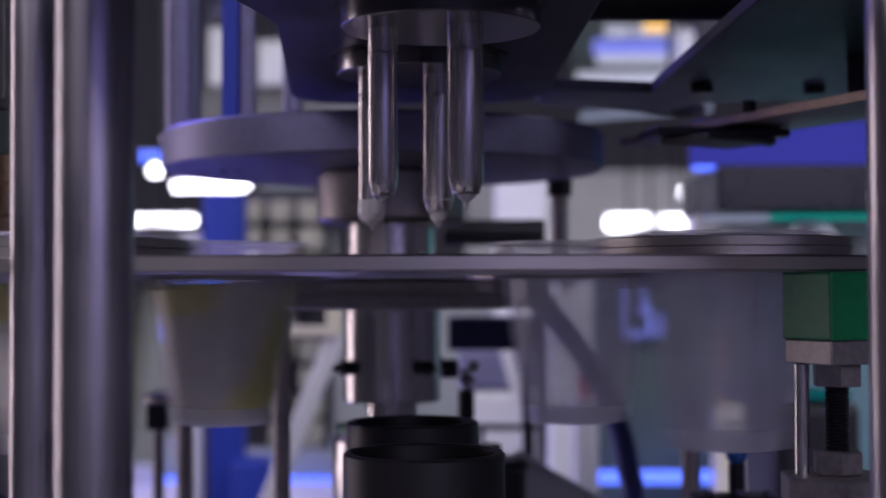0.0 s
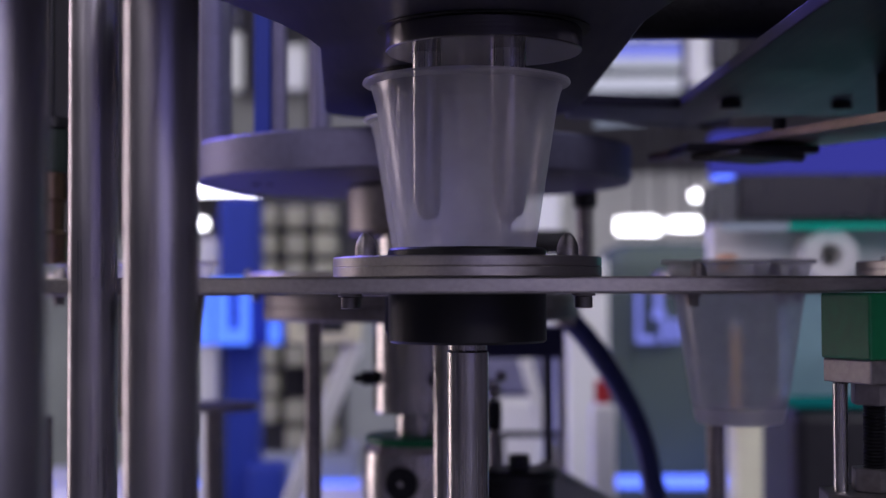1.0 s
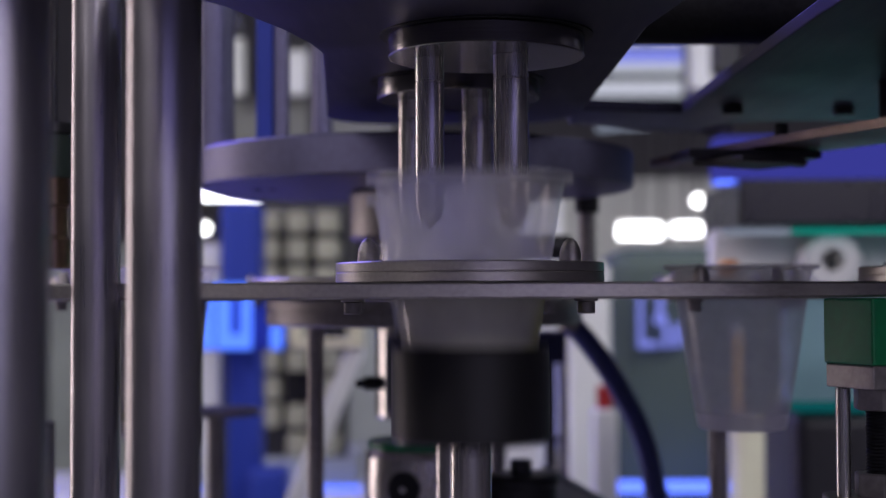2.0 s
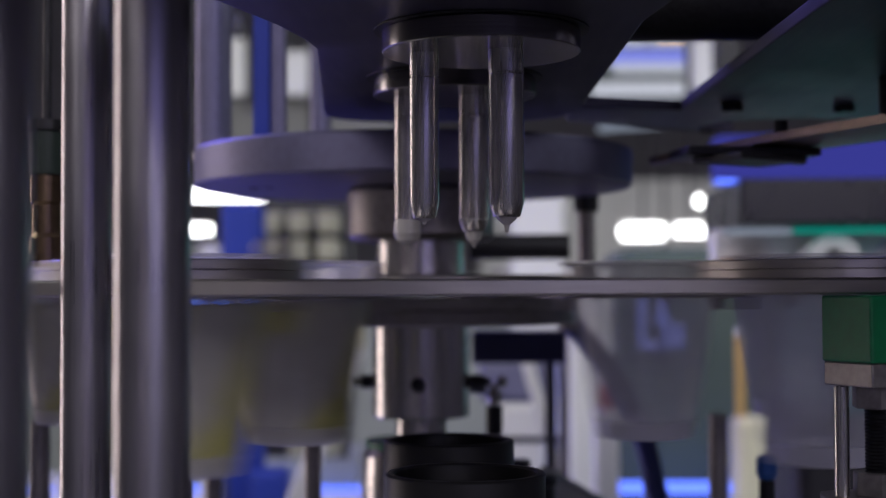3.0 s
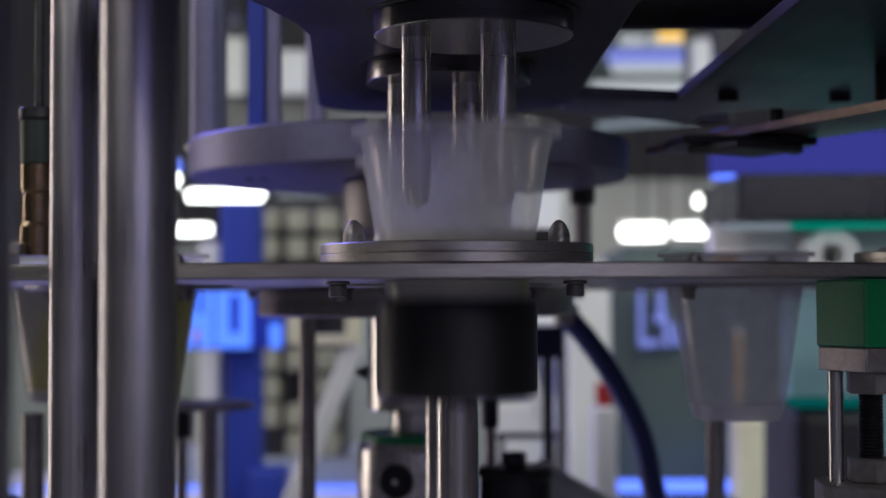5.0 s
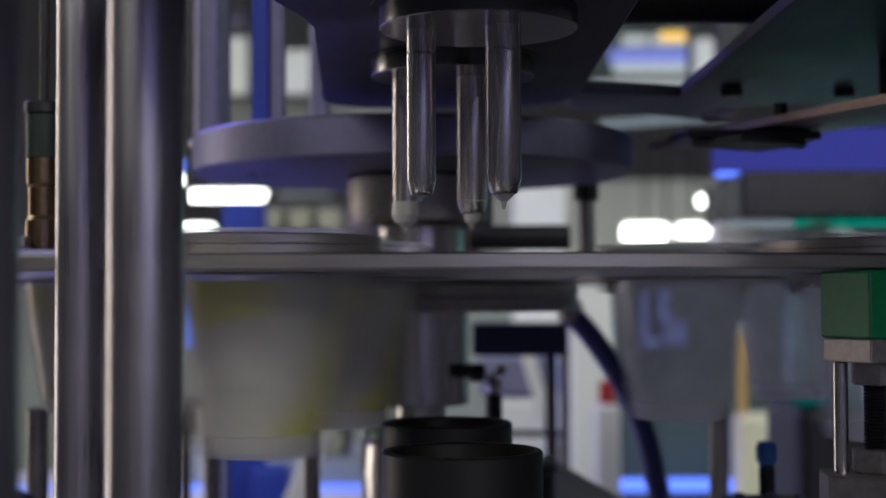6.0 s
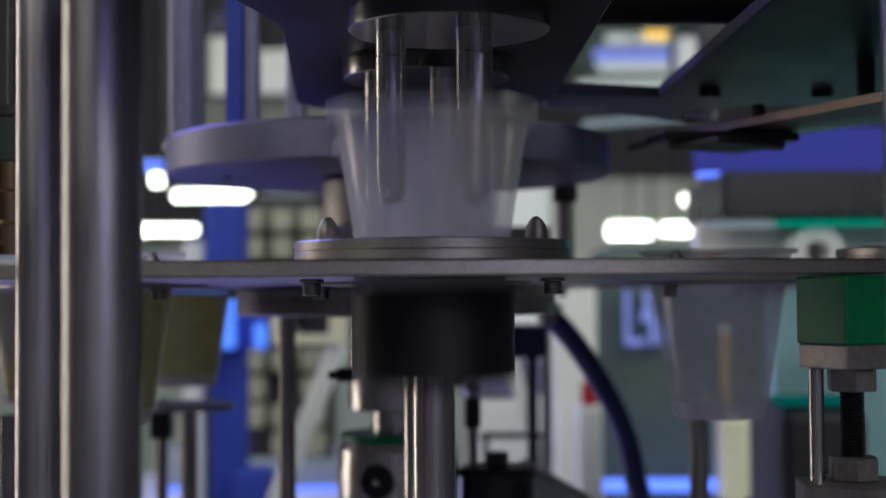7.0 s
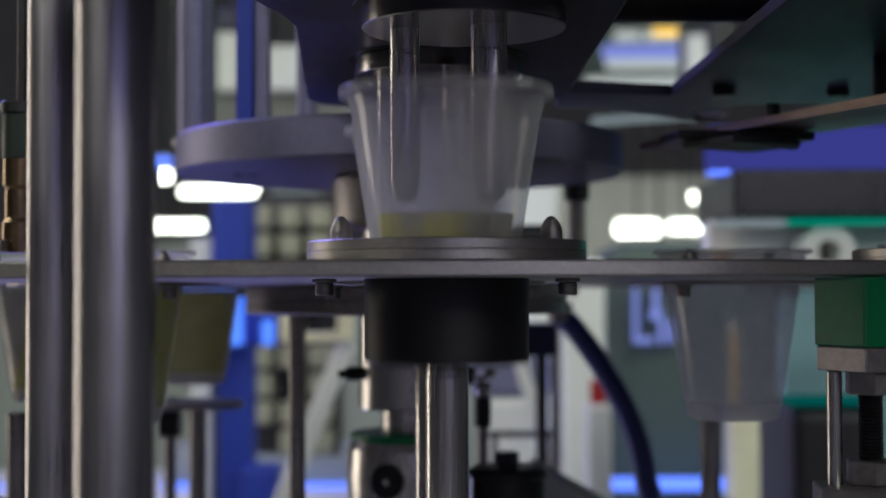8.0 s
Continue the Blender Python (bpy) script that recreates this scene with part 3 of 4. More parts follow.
def booth():
    tube_lamp("hall_lamp", "bright white tube lamp of the hall", (0.718, 6.066, 1.257), 0.191, 0.053, LAMP_WHITE)
    tube_lamp("hall_lamp", "bright white tube lamp of the hall", (0.974, 6.466, 1.282), 0.133, 0.041, LAMP_WHITE)
    tube_lamp("hall_lamp", "bright white tube lamp of the hall", (0.835, 5.266, 1.335), 0.041, 0.029, LAMP_WHITE)
    tube_lamp("hall_lamp", "bright white tube lamp of the hall", (0.755, 5.666, 1.110), 0.045, 0.031, LAMP_WHITE)
    tube_lamp("hall_lamp", "bright white tube lamp of the hall", (-1.055, 6.066, 1.422), 0.32, 0.032, LAMP_WHITE)
    tube_lamp("hall_lamp", "dim white tube lamp of the hall", (-0.735, 6.1, 1.408), 0.22, 0.03, PALE_GLOW)
    tube_lamp("hall_lamp", "bright white tube lamp of the hall", (-1.150, 5.566, 1.253), 0.25, 0.028, LAMP_WHITE)
    tube_lamp("hall_lamp", "bright white tube lamp of the hall", (-1.238, 5.866, 1.473), 0.065, 0.037, LAMP_WHITE)
    tube_lamp("hall_lamp", "bright white tube lamp of the hall", (0.703, 5.566, 1.981), 0.263, 0.031, LAMP_SOFT)
    tube_lamp("hall_lamp", "bright white tube lamp of the hall", (0.686, 5.566, 1.873), 0.296, 0.035, LAMP_SOFT)
    tube_lamp("hall_lamp", "bright white tube lamp of the hall", (0.642, 5.566, 1.788), 0.362, 0.048, LAMP_SOFT)
    tube_lamp("indicator_lamp", "small blue indicator lamp of the hall", (-1.190, 5.566, 1.504), 0.125, 0.028, LAMP_BLUE)
    tube_lamp("indicator_lamp", "amber lit sign lamp of the hall", (0.743, 5.366, 1.960), 0.097, 0.025, LAMP_AMBER)
    t = thing("partition_wall", "pale grey exhibition partition wall", "partition", (-1.408, 5.266, 0), group="")
    part("panel", block(1.907, 0.05, 1.188, (0.000, 0.025, 0.594), edge=0.0075), GREY_WALL, t)
    t = thing("partition_wall", "pale grey exhibition partition wall", "partition", (0.221, 5.066, 0), group="")
    part("panel", block(1.315, 0.05, 1.061, (0.000, 0.025, 0.530), edge=0.0075), GREY_WALL, t)
    t = thing("partition_wall", "pale grey exhibition partition wall", "partition", (1.469, 4.666, 0), group="")
    part("panel", block(1.320, 0.05, 1.184, (0.000, 0.025, 0.592), edge=0.0075), GREY_WALL, t)
    t = thing("far_hoarding", "grey hoarding across the far hall", "hoarding", (0.673, 7.266, 0), group="")
    part("panel", block(1.291, 0.05, 1.546, (-0.000, 0.025, 0.773), edge=0.0075), WHITE_PAINT, t)
    part("top_rail", block(1.291, 0.07, 0.03, (0, 0.025, 1.562), edge=0.004), WHITE_PAINT, t)
    t = thing("header_panel", "grey beige header panel over the booth", "panel", (-0.547, 4.666, 0), group="")
    part("panel", block(0.587, 0.05, 0.303, (-0.000, 0.025, 1.501), edge=0.0075), GREY_DIM, t)
    part("hanger", rod(0.006, 1.652, 6.0, (0, 0.025), seg=8), DARK_PAINT, t)
    t = thing("header_panel", "white lit header panel over the booth", "panel", (-0.762, 4.566, 0), group="")
    part("panel", block(0.066, 0.05, 0.188, (-0.000, 0.025, 1.732), edge=0.0075), WHITE_PAINT, t)
    part("hanger", rod(0.006, 1.826, 6.0, (0, 0.025), seg=8), DARK_PAINT, t)
    t = thing("header_panel", "white lit header panel over the booth", "panel", (-0.581, 4.566, 0), group="")
    part("panel", block(0.109, 0.05, 0.143, (0.000, 0.025, 1.709), edge=0.0075), WHITE_PAINT, t)
    part("hanger", rod(0.006, 1.781, 6.0, (0, 0.025), seg=8), DARK_PAINT, t)
    t = thing("header_panel", "white lit header panel over the booth", "panel", (0.735, 4.566, 0), group="")
    part("panel", block(0.072, 0.05, 0.161, (-0.000, 0.025, 1.727), edge=0.0075), WHITE_PAINT, t)
    part("hanger", rod(0.006, 1.808, 6.0, (0, 0.025), seg=8), DARK_PAINT, t)
    # this panel's brightness is an added glow in place of lit paint
    t = thing("header_panel", "bluish header panel given a glow, between the lamps", "panel", (0.671, 5.466, 0), group="")
    part("panel", block(0.306, 0.05, 0.052, (-0.000, 0.025, 1.909), edge=0.0075), PALE_BLUE_GLOW, t)
    part("hanger", rod(0.006, 1.935, 6.0, (0, 0.025), seg=8), DARK_PAINT, t)
    t = thing("header_panel", "grey header panel behind the lamps", "panel", (0.683, 5.866, 0), group="")
    part("panel", block(0.439, 0.05, 0.324, (-0.000, 0.025, 1.949), edge=0.0075), TEAL_WALL, t)
    part("hanger", rod(0.006, 2.111, 6.0, (0, 0.025), seg=8), DARK_PAINT, t)
    t = thing("white_screen", "white wall screen behind the machine", "screen", (0.183, 4.066, 0), group="")
    part("panel", block(0.151, 0.05, 1.323, (-0.000, 0.025, 0.662), edge=0.0075), WHITE_PAINT, t)
    t = thing("booth_column", "saturated blue painted square booth column", "column", (-0.492, 3.066, 0), group="")
    part("shaft", block(0.086, 0.08, 1.195, (-0.000, 0.040, 0.597), edge=0.012), BLUE_PAINT_AND_SHEEN, t)
    part("foot", block(0.076, 0.1, 0.634, (0.065, 0.000, 0.317), edge=0.0115), BLUE_PAINT_AND_SHEEN, t, "dark blue foot")
    part("side_panel", block(0.044, 0.03, 1.112, (-0.084, 0.115, 0.556), edge=0.0045), WHITE_PAINT, t, "pale grey side panel")
    t = thing("illuminated_sign", "glowing blue illuminated sign on the blue column", "sign", (-0.503, 2.966, 0), group="")
    for x0, x1, z0, z1 in ((0.028, 0.049, 0.0, 0.135), (-0.022, 0.006, 0.0, 0.135), (0.0065, 0.0275, 0.0, 0.031), (0.0065, 0.0275, 0.108, 0.135),
                           (-0.097, -0.067, 0.0, 0.072), (-0.055, -0.029, 0.0, 0.072), (-0.0665, -0.0555, 0.040, 0.072), (-0.079, -0.061, 0.0725, 0.135), (-0.048, -0.029, 0.0725, 0.135),
                           (0.090, 0.112, 0.0, 0.05)):
        part("sign_bar", block(x1 - x0, 0.02, z1 - z0, ((x0 + x1) / 2, 0.01, 0.887 + (z0 + z1) / 2), edge=0.003), LAMP_SIGN, t)
    part("orange_knob", block(0.012, 0.02, 0.024, (-0.061, 0.01, 0.912), edge=0.003), ORANGE, t, "small orange knob")
    part("sign_back", block(0.22, 0.02, 0.14, (0.006, 0.040, 0.953), edge=0.003), BLUE_PAINT_AND_SHEEN, t)
    part("sign_post", block(0.009, 0.02, 0.879, (-0.012, 0.050, 0.440), edge=0.0014), DARK_PAINT, t)
    t = thing("sign_cabinet", "dark grey green cabinet with a pale lit sign", "cabinet", (0.483, 3.066, 0), group="")
    part("cabinet_body", block(0.383, 0.3, 1.097, (0.000, 0.150, 0.548), edge=0.045), TEAL_WALL, t)
    part("sign_bar", block(0.009, 0.02, 0.116, (-0.127, -0.015, 0.943), edge=0.0014), PALE_BLUE_GLOW, t, "pale blue glowing bar")
    part("sign_bar", block(0.031, 0.02, 0.014, (-0.107, -0.015, 0.892), edge=0.0021), PALE_BLUE_GLOW, t, "pale blue glowing bar")
    part("sign_bar", block(0.012, 0.02, 0.047, (-0.085, -0.015, 0.977), edge=0.0018), PALE_BLUE_GLOW, t, "pale blue glowing bar")
    part("sign_bar", block(0.026, 0.02, 0.019, (-0.085, -0.015, 0.944), edge=0.0028), PALE_BLUE_GLOW, t, "pale blue glowing bar")
    part("sign_bar", block(0.012, 0.02, 0.050, (-0.073, -0.015, 0.910), edge=0.0018), PALE_BLUE_GLOW, t, "pale blue glowing bar")
    part("sign_bar", block(0.014, 0.02, 0.049, (-0.049, -0.015, 0.911), edge=0.0021), PALE_BLUE_GLOW, t, "pale blue glowing bar")
    t = thing("booth_plinth", "white booth plinth with glowing blue edge strips", "plinth", (-0.330, 3.566, 0), group="")
    part("plinth_body", block(2.475, 0.6, 0.500, (0.004, 0.250, 0.250), edge=0.0751), WHITE_PAINT, t)
    part("plinth_step", block(0.495, 0.2, 0.087, (-0.204, 0.250, 0.550), edge=0.0131), GREY_WALL, t)
    part("led_strip", block(0.488, 0.03, 0.026, (-0.197, 0.115, 0.497), edge=0.0039), LAMP_BLUE, t, "glowing blue strip")
    part("led_strip", block(0.416, 0.03, 0.026, (-0.950, 0.115, 0.492), edge=0.0039), LAMP_BLUE, t, "glowing blue strip")
    part("led_strip", block(0.405, 0.03, 0.023, (0.780, -0.585, 0.603), edge=0.0035), LAMP_BLUE, t, "glowing blue strip")
    t = thing("white_cabinet", "white cabinet with a dull violet top panel", "cabinet", (0.077, 2.466, 0), group="")
    part("cabinet_front", block(0.092, 0.1, 0.817, (-0.000, 0.050, 0.409), edge=0.0138), WHITE_PAINT, t)
    part("top_panel", block(0.133, 0.1, 0.069, (0.001, 0.050, 0.852), edge=0.0103), LILAC_PANEL, t)
    t = thing("light_post", "pale violet lit upright post", "post", (0.153, 2.466, 0), group="")
    part("tube", block(0.015, 0.03, 0.924, (0.000, 0.015, 0.462), edge=0.0023), LAMP_POST, t)
    t = thing("white_post", "white upright post behind the hose", "post", (0.234, 2.866, 0), group="")
    part("shaft", block(0.083, 0.06, 1.057, (0.000, 0.030, 0.528), edge=0.009), WHITE_PAINT, t)
    t = thing("white_canister", "tall white upright round-edged canister", "canister", (0.209, 2.266, 0), group="")
    part("body", block(0.037, 0.06, 0.819, (0.000, 0.030, 0.409), edge=0.0055), WHITE_PAINT, t)
    part("cap", block(0.022, 0.03, 0.035, (0, 0.03, 0.838), edge=0.003), RED_PAINT, t, "red cap")
    t = thing("cream_box", "cream coloured box on the booth", "box", (0.575, 2.866, 0), group="")
    part("body", block(0.112, 0.1, 0.753, (-0.000, 0.050, 0.377), edge=0.015), CREAM, t)
    t = thing("orange_tube", "upright orange plastic tube on the cream box", "tube", (0.5325, 2.905, 0))
    part("tube", rod(0.009, 0.7534, 0.915, seg=24), AMBER_PLASTIC, t)
    part("tube_cap", rod(0.009, 0.9152, 0.93, seg=20), WHITE_PAINT, t, "white cap")
    t = thing("grey_cabinet", "dark grey cabinet with a teal lit edge", "cabinet", (0.447, 1.816, 0), group="")
    part("body", block(0.110, 0.2, 0.851, (0.007, 0.100, 0.426), edge=0.0165), DARK_PAINT, t)
    part("led_edge", block(0.096, 0.05, 0.010, (0.000, 0.025, 0.859), edge=0.0016), LAMP_TEAL_DIM, t, "teal glowing edge")
    t = thing("drive_box", "dark navy drive box under the table", "box", (0.060, 1.816, 0))
    part("body", block(0.117, 0.12, 0.040, (0, 0.06, 0.934), edge=0.004), NAVY, t)
    part("pedestal", block(0.014, 0.03, 0.913, (0.044, 0.105, 0.4565), edge=0.002), DARK_PAINT, t)
    t = thing("machine_hood", "dark grey machine hood with a violet lit screen above it", "hood", (0.538, 1.866, 0), group="")
    part("hood_body", block(0.424, 0.3, 0.059, (0.0175, 0.150, 1.1165), edge=0.004), HOOD_PAINT, t)
    part("teal_strip", block(0.355, 0.04, 0.005, (0.052, 0.020, 1.080), edge=0.001), LAMP_TEAL, t, "teal glowing strip")
    part("pale_strip", block(0.080, 0.04, 0.007, (-0.165, 0.040, 1.080), edge=0.001), PALE_GLOW, t, "pale strip")
    part("screen", block(0.480, 0.05, 0.066, (0.032, 0.125, 1.180), edge=0.0075), LAMP_VIOLET, t, "violet lit screen")
    part("blue_line", block(0.027, 0.03, 0.004, (-0.202, 0.065, 1.147), edge=0.001), LAMP_BLUE, t, "blue glowing line")
    part("upper_panel", block(0.49, 0.05, 0.088, (0.0327, 0.12, 1.042), edge=0.004), WHITE_PAINT, t, "lilac grey panel")
    part("lower_panel", block(0.395, 0.05, 0.997, (0.0845, 0.12, 0.4985), edge=0.004), SEA_PANEL, t, "sea green panel")
    part("knob", block(0.017, 0.04, 0.018, (-0.1955, 0.075, 1.0345), edge=0.0026), ORANGE, t, "small orange knob")
    # light falling on the beam is put in as a glow of its own
    t = thing("hall_beam", "pale hall beam behind the plates, given a glow to look lit", "beam", (0.397, 3.0, 0))
    part("beam", block(0.27, 0.03, 0.014, (0, 0, 1.352), Matrix.Rotation(radians(-4), 4, "Y"), edge=0.003), PALE_GLOW, t)
    part("hanger", rod(0.005, 1.362, 6.0, (0.05, 0), seg=8), DARK_PAINT, t)
    t = thing("dark_post", "dark hanging frame post of the hall", "post", (-0.440, 2.266, 0), group="hall frame posts")
    part("post", block(0.019, 0.05, 0.640, (0.000, 0.025, 1.488), edge=0.0029), DARK_PAINT, t)
    part("hanger", rod(0.006, 1.808, 6.0, (0, 0.025), seg=8), DARK_PAINT, t)
    t = thing("dark_post", "dark hanging frame post of the hall", "post", (-0.339, 3.066, 0), group="hall frame posts")
    part("post", block(0.018, 0.05, 0.658, (0.000, 0.025, 1.653), edge=0.0027), DARK_PAINT, t)
    part("hanger", rod(0.006, 1.981, 6.0, (0, 0.025), seg=8), DARK_PAINT, t)
    t = thing("dark_post", "dark hanging frame post of the hall", "post", (0.543, 3.066, 0), group="hall frame posts")
    part("post", block(0.053, 0.05, 0.514, (0.000, 0.025, 1.724), edge=0.0075), DARK_PAINT, t)
    part("hanger", rod(0.006, 1.981, 6.0, (0, 0.025), seg=8), DARK_PAINT, t)
    t = thing("dark_post", "dark hanging frame post of the hall", "post", (-0.676, 4.066, 0), group="hall frame posts")
    part("post", block(0.057, 0.05, 0.061, (0.000, 0.025, 1.768), edge=0.0075), DARK_PAINT, t)
    part("hanger", rod(0.006, 1.798, 6.0, (0, 0.025), seg=8), DARK_PAINT, t)


booth()


# ---- shelving with pale crates ----
def shelving():
    s = thing("crate_rack", "dark rack filled with pale beige crates", "rack", (-0.40, 3.36, 0))
    part("rack_frame", block(0.205, 0.02, 0.62, (0, 0.10, 0.92), edge=0), DARK_PAINT, s)
    for i in range(3):
        for j in range(9):
            if (i * 5 + j * 3) % 11 == 0:
                continue
            part("crate", block(0.046, 0.12, 0.048, (-0.066 + i * 0.066, 0, 0.655 + j * 0.064), edge=0.004), BEIGE, s)


shelving()


def slanting_bar(a, b, w):
    """A square bar from a to b."""
    v = Vector(b) - Vector(a)
    bm = block(w, w, v.length, (0, 0, v.length / 2), edge=w * 0.15)
    bmesh.ops.transform(bm, matrix=Matrix.Translation(a) @ v.to_track_quat("Z", "Y").to_matrix().to_4x4(), verts=bm.verts)
    return bm


def stands():
    t = thing("camera_stand", "pale painted stand with a slanting leg and a pronged arm", "stand", (-0.222, 2.25, 0))
    part("slanting_leg", slanting_bar((-0.326, 0.02, 0.005), (0.044, 0.02, 0.917), 0.028), WHITE_PAINT, t)
    part("arm_bar", block(0.112, 0.02, 0.015, (0, 0, 0.925), edge=0.003), CREAM, t)
    part("prong", block(0.016, 0.02, 0.044, (-0.048, 0, 0.955), edge=0.003), CREAM, t)
    part("prong", block(0.024, 0.02, 0.044, (0.044, 0, 0.955), edge=0.003), CREAM, t)
    t = thing("brace", "dull violet slanting brace beside the white cabinet", "brace", (0.085, 2.3, 0))
    part("brace_bar", slanting_bar((0, 0, 0.90), (0.255, 0, 0.005), 0.02), WHITE_PAINT, t)


stands()


# ---- hose, fittings and posts ----
def fittings():
    h = thing("air_hose", "dark blue flexible air hose", "hose")
    part("hose", tube([(0.108, 1.56, 0.968), (0.126, 1.56, 0.948), (0.152, 1.56, 0.910), (0.178, 1.56, 0.860), (0.193, 1.56, 0.80), (0.198, 1.56, 0.70), (0.2, 1.56, 0.0)], 0.0116), BLUE_HOSE, h)
    part("hose_end", rod(0.013, 0.962, 0.982, (0.106, 1.56)), STEEL_DULL, h)
    global PUSHER
    f = PUSHER = thing("push_fitting", "blue push-in fitting on a dark stem", "fitting", (0.2295, 1.16, 0))
    part("fitting_cap", lathe([(0, 0.858), (0.0055, 0.858), (0.008, 0.862), (0.008, 0.873), (0.006, 0.876), (0, 0.876)], seg=24), BLUE_CAP, f, "blue plastic cap")
    part("stem", rod(0.006, 0.10, 0.8575, seg=24), BLACK_STEEL, f)
    for x, y, r, top in ((-0.263, 1.516, 0.0085, 0.878), (-0.1316, 1.266, 0.007, 0.9747), (0.228, 1.37, 0.0085, 0.89), (-0.36, 1.25, 0.009, 0.895)):
        p = thing("support_post", "round steel post under the table", "post", (x, y, 0), group="posts under the table")
        part("post", rod(r, 0.0, top, seg=24), STEEL_DULL, p)
        if top < 0.88:
            part("post_plate", rod(0.046, top, top + 0.006, seg=40), STEEL_DULL, p)
    g = thing("gear_housing", "black round gear housing with a top nub", "housing", (0.0443, 1.30, 0))
    part("housing", lathe([(0, 0.0), (0.031, 0.0), (0.031, 0.835), (0.0335, 0.837), (0.0335, 0.841), (0.030, 0.8448), (0, 0.8448)], seg=40), BLACK_STEEL, g)
    part("nub", hexagon(0.0095, 0.845, 0.857), BLACK_STEEL, g)
    v = thing("side_valve", "bronze and black valve stack beside the table", "valve", (-0.285, 1.02, 0))
    part("valve_body", lathe([(0, 1.02), (0.0125, 1.02), (0.0125, 1.04), (0.0105, 1.043), (0.0105, 1.062), (0.012, 1.064), (0.012, 1.082), (0, 1.082)], seg=28), BRASS, v)
    part("valve_ring", rod(0.0125, 1.0822, 1.112), DARK_GREEN, v, "dark green plastic ring")
    part("valve_top", rod(0.014, 1.1122, 1.12), BLACK_STEEL, v)
    part("valve_stem", rod(0.003, 1.1202, 1.4), BLACK_STEEL, v)
    part("valve_bracket", block(0.05, 0.05, 0.008, (-0.03, 0, 1.0245), edge=0.001), STEEL_DULL, v)
    k = thing("clamp_knob", "black clamp knob on a steel post", "knob", (0.1146, 1.44, 0))
    part("knob", lathe([(0, 1.08), (0.011, 1.08), (0.012, 1.083), (0.012, 1.096), (0.010, 1.1), (0, 1.1)], seg=24), BLACK_STEEL, k)
    part("knob_post", rod(0.0085, 1.0085, 1.0798), STEEL_DULL, k)
    c = thing("cross_shaft", "dark horizontal shaft above the table", "shaft", (0.05, 1.62, 1.052))
    bm = rod(0.014, -0.05, 0.06, seg=24)
    bmesh.ops.transform(bm, matrix=Matrix.Rotation(radians(90), 4, "Y"), verts=bm.verts)
    part("shaft", bm, BLACK_STEEL, c)
    dial = thing("roller", "pale grey round roller on the machine panel", "roller", (0.466, 1.9145, 1.043))
    bm = lathe([(0.015, -0.0455), (0.031, -0.0455), (0.0335, -0.04), (0.0335, 0.03), (0.015, 0.03)], seg=40, closed=True)
    bmesh.ops.transform(bm, matrix=Matrix.Rotation(radians(90), 4, "X"), verts=bm.verts)
    part("roller_ring", bm, WHITE_PAINT, dial)


fittings()


def extras():
    v = thing("valve_block", "small black valve block with pale plugs", "valve", (0.222, 1.13, 0))
    part("valve_housing", block(0.062, 0.03, 0.024, (0, 0, 0.826), edge=0.002), BLACK_PLASTIC, v)
    for x in (-0.02, 0.004, 0.024):
        part("plug", rod(0.004, 0.8381, 0.8415, (x, -0.004)), ALU_GREY, v)
    part("valve_leg", block(0.012, 0.012, 0.8139, (0.02, 0.006, 0.40695), edge=0.001), STEEL_DULL, v)
    h = thing("air_hose", "bright blue thin air hose", "hose")
    part("hose", tube([(-0.43, 1.25, 0.90), (-0.415, 1.24, 0.865), (-0.39, 1.23, 0.83), (-0.355, 1.23, 0.81), (-0.345, 1.23, 0.70), (-0.345, 1.23, 0.0)], 0.0055), BLUE_HOSE, h)
    c = thing("sensor_clamp", "small black sensor clamp on a post", "sensor", (-0.30, 1.56, 0))
    part("clamp", block(0.022, 0.02, 0.028, (0, 0, 0.858), edge=0.002), BLACK_PLASTIC, c)
    part("sensor", rod(0.005, 0.872, 0.885, (0.002, 0)), BLACK_STEEL, c)
    part("clamp_post", rod(0.006, 0.0, 0.8439, (0, 0)), STEEL_DULL, c)


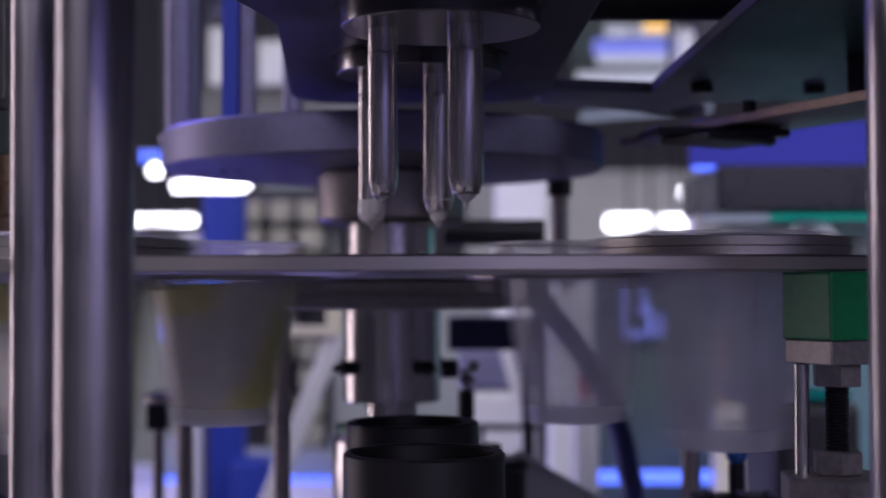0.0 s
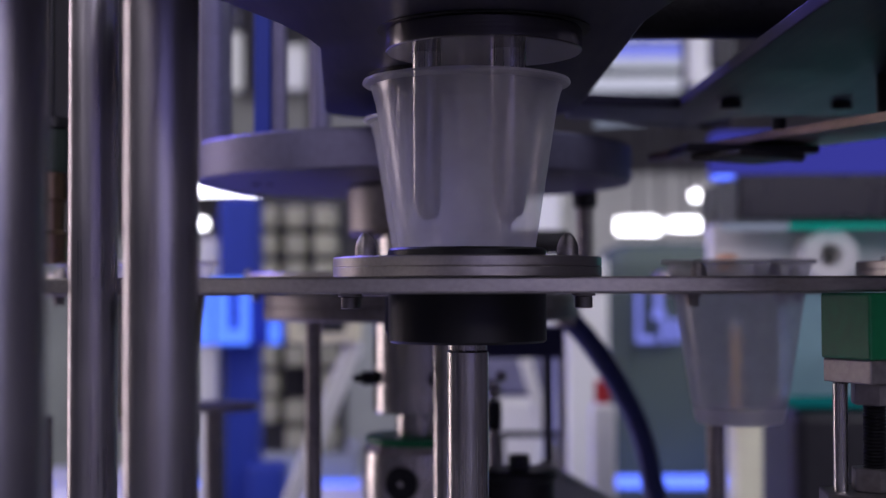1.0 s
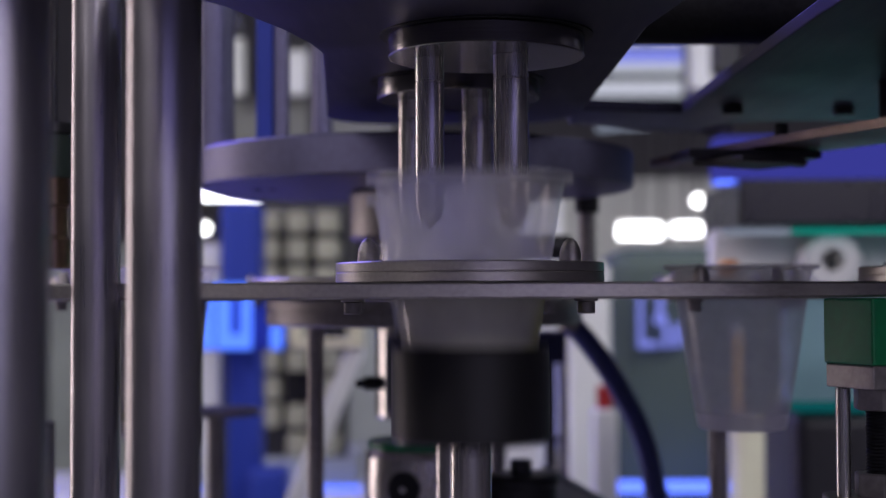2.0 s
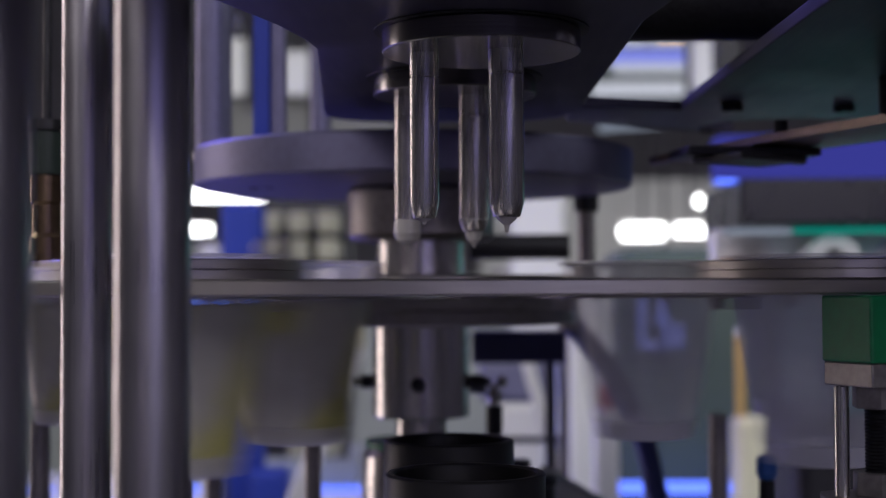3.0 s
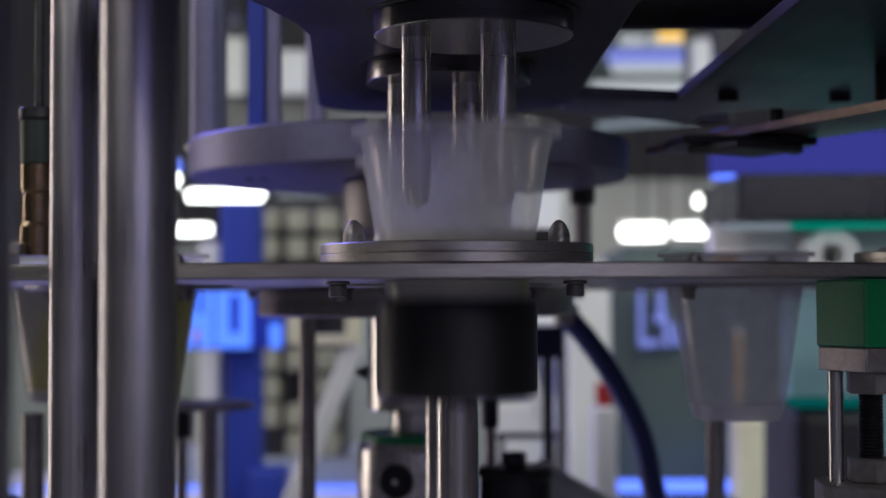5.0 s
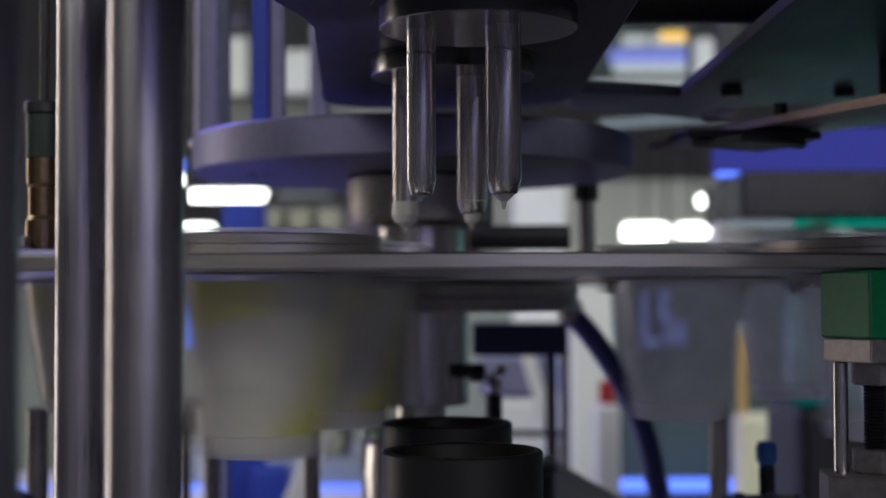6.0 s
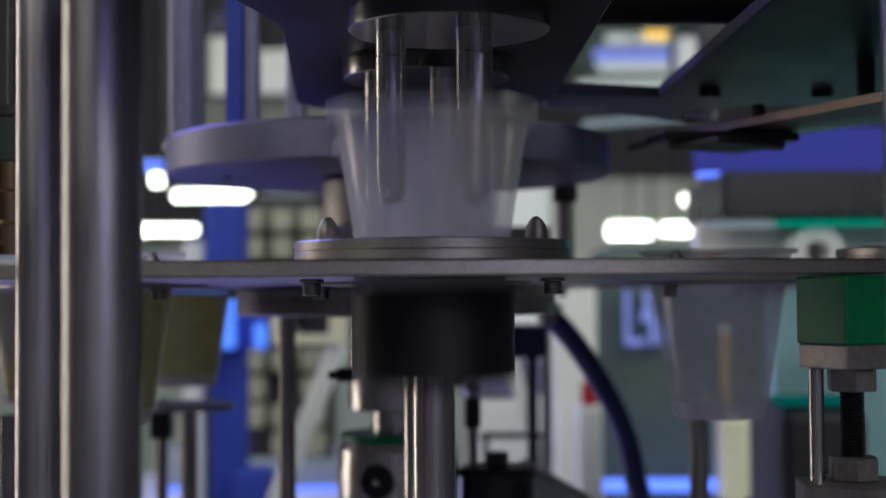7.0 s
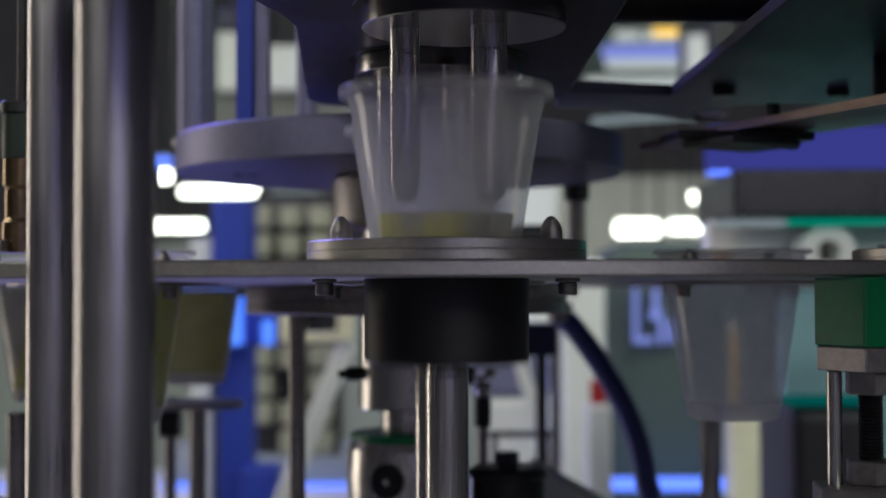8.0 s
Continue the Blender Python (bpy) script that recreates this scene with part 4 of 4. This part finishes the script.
def around_the_hub():
    v = thing("lever_valve", "small black valve with chrome ball ends behind the hub", "valve", (0.0235, 1.375, 0))
    part("valve_body", rod(0.0078, 0.871, 0.898, seg=28, edge=0.0012), BLACK_STEEL, v)
    part("valve_stand", rod(0.005, 0.0, 0.8709, seg=16), STEEL_DULL, v)
    part("ball_end", lathe([(0, -0.0082), (0.0058, -0.0058), (0.0082, 0), (0.0058, 0.0058), (0, 0.0082)], (0.0005, 0, 0.9062), 20), STEEL_UP, v, "chrome ball end")
    part("ball_end", lathe([(0, -0.006), (0.0042, -0.0042), (0.006, 0), (0.0042, 0.0042), (0, 0.006)], (0.007, 0, 0.9196), 20), STEEL_UP, v, "chrome ball end")
    bm = rod(0.0088, -0.009, 0.007, seg=24, edge=0.002)
    bmesh.ops.transform(bm, matrix=pose(-0.0145, 0, 0.9175, 0, 90, 0), verts=bm.verts)
    part("lever_knob", bm, BLACK_PLASTIC, v)
    part("lever_rod", block(0.012, 0.004, 0.004, (-0.0035, 0, 0.9155), edge=0.001), STEEL_UP, v)
    c = thing("outlet_chute", "pale grey sloping chute box on a steel leg", "chute", (0.09, 1.455, 0))
    part("chute_box", block(0.11, 0.07, 0.06, (0.016, 0, 0.778), Matrix.Rotation(radians(30), 4, "Y"), edge=0.004), GREY_WALL, c)
    part("chute_leg", block(0.03, 0.05, 0.742, (0.016, 0, 0.371), edge=0.001), STEEL_DULL, c)
    b = thing("cross_bar", "dark horizontal bar on two thin posts before the white cabinet", "bar", (0.078, 2.0, 0))
    part("bar", block(0.085, 0.012, 0.008, (0, 0, 0.802), edge=0.001), DARK_PAINT, b)
    part("bar_post", block(0.008, 0.012, 0.7978, (-0.034, 0, 0.3989), edge=0.001), DARK_PAINT, b)
    part("bar_post", block(0.012, 0.014, 0.965, (0.048, 0.002, 0.4825), edge=0.001), STEEL_DULL, b)


extras()
around_the_hub()


# ---- movement ----
MIDS = (-0.025, 3.06, 6.16, 9.25)
TURN_TIME = 1.1


def turned(t):
    """How far the carousel has turned, clockwise from above, in degrees since the filling stop of the first slot."""
    total = 0.0
    for m in MIDS:
        s = min(1.0, max(0.0, (t - m) / TURN_TIME + 0.5))
        total += STEP * s * s * (3 - 2 * s)
    return total


LIFT = ((0.0, 0.0), (0.5, 0.0), (0.6, 0.006), (0.66, 0.016), (0.73, 0.049), (0.8, 0.078), (0.86, 0.097), (0.93, 0.111), (1.0, 0.1175), (1.7, 0.1175), (1.86, 0.098), (2.4, 0.0), (3.07, 0.0))
SOCKET_LOW, FLOOR_DEEP = 0.901, 0.0245


def cycle(t):
    last = max((m for m in MIDS if m <= t), default=0.0)
    return MIDS.index(last), t - last


def lifted(t):
    _, s = cycle(t)
    for (a, u), (b, v) in zip(LIFT, LIFT[1:]):
        if a <= s <= b:
            return u + (v - u) * (s - a) / (b - a)
    return 0.0


def sunk(t):
    """The pusher beside the filling station: up while the carousel turns, down while it stands."""
    _, s = cycle(t)
    return min(1.0, max(0.0, (s - 0.65) / 0.2)) * min(1.0, max(0.0, (2.5 - s) / 0.2))


LEVEL = ((1.2, 0.016), (1.5, 0.034), (1.72, 0.046), (1.84, 0.058), (2.25, 0.092))


def level(s):
    """The filling's height in the cup, by the seconds since the carousel's turn."""
    for (a, u), (b, v) in zip(LEVEL, LEVEL[1:]):
        if a <= s <= b:
            return u + (v - u) * (s - a) / (b - a)
    return LEVEL[0][1] if s < LEVEL[0][0] else LEVEL[-1][1]


def cup_rise(t):
    return max(0.0, SOCKET_LOW + lifted(t) - FLOOR_DEEP - CUP_BASE)


DROP = {3: 2.1, 4: 5.2}   # when a waiting cup falls into the carousel
STACK = ((0.47, 0.88), (0.345, 1.04))   # where the cups of each lane wait, nested on the dispenser plate


def cup_place(slot, lane, t):
    x, y = spot(LANES[lane], FRONT + slot * STEP - turned(t))
    z = CUP_BASE + 0.0012
    n, s = cycle(t)
    if n + 1 == slot and 0.6 <= s <= 2.45:
        z += cup_rise(t)
    if slot in DROP and t < DROP[slot] + 0.3:
        # carried from the stack to the gap beside the plate, then let fall
        drop = DROP[slot]
        go = min(1.0, max(0.0, (t - drop + 0.4) / 0.4))
        x0, y0 = STACK[lane]
        x1, y1 = spot(LANES[lane], FRONT + 2 * STEP)
        x, y = x0 + (x1 - x0) * go, y0 + (y1 - y0) * go
        high = 1.1553 + 0.011 * (4 - slot) + 0.02 * min(1.0, go * 4)
        z = high - (high - z) * max(0.0, (t - drop) / 0.3) ** 2
    return x, y, z, slot * STEP - turned(t)


def motions():
    times = [i / 10 for i in range(81)]
    walk(table, [(t, pose(CX, CY, 0, 0, 0, -turned(t))) for t in times])
    for r, ob in zip(LANES, LIFTERS):
        x, y = spot(r, FRONT)
        walk(ob, [(t, pose(x, y, SOCKET_LOW + lifted(t))) for t in times])
    walk(PUSHER, [(t, pose(0.2295, 1.16, -0.07 * sunk(t))) for t in times])
    for (slot, lane), ob in CUPS.items():
        walk(ob, [(t, pose(*cup_place(slot, lane, t)[:3], 0, 0, cup_place(slot, lane, t)[3])) for t in times])
    walk(hub, [(t, pose(HX, HY, 0, 0, 0, -turned(t))) for t in times])
    slope = (R_TOP - R_BASE) / H_CUP
    for (slot, lane), (food, moving) in FILLINGS.items():
        rows = []
        for t in times:
            x, y, z, turn = cup_place(slot, lane, t)
            if slot > 0 and t < MIDS[slot - 1] + 0.9:
                x, y = spot(LANES[lane], FRONT)
                z, turn = SOCKET_LOW + lifted(t) - FLOOR_DEEP + 0.0012, 0
            rows.append((t, pose(x, y, z, 0, 0, turn)))
        walk(food, rows)
        for ob, k, top in moving:
            rows = []
            for t in times:
                sunk_by = max(0.0, top - level(t - MIDS[slot - 1]))
                sunk_by += min(0.004, 0.5 * sunk_by) if top > CORE[1] else 0.0
                a, inward = 2 * math.pi * k / WEDGES, 0.0 if top == CORE[1] else slope * sunk_by + min(0.005, 0.6 * sunk_by)
                rows.append((t, pose(-inward * math.cos(a), -inward * math.sin(a), -sunk_by)))
            walk(ob, rows)


motions()
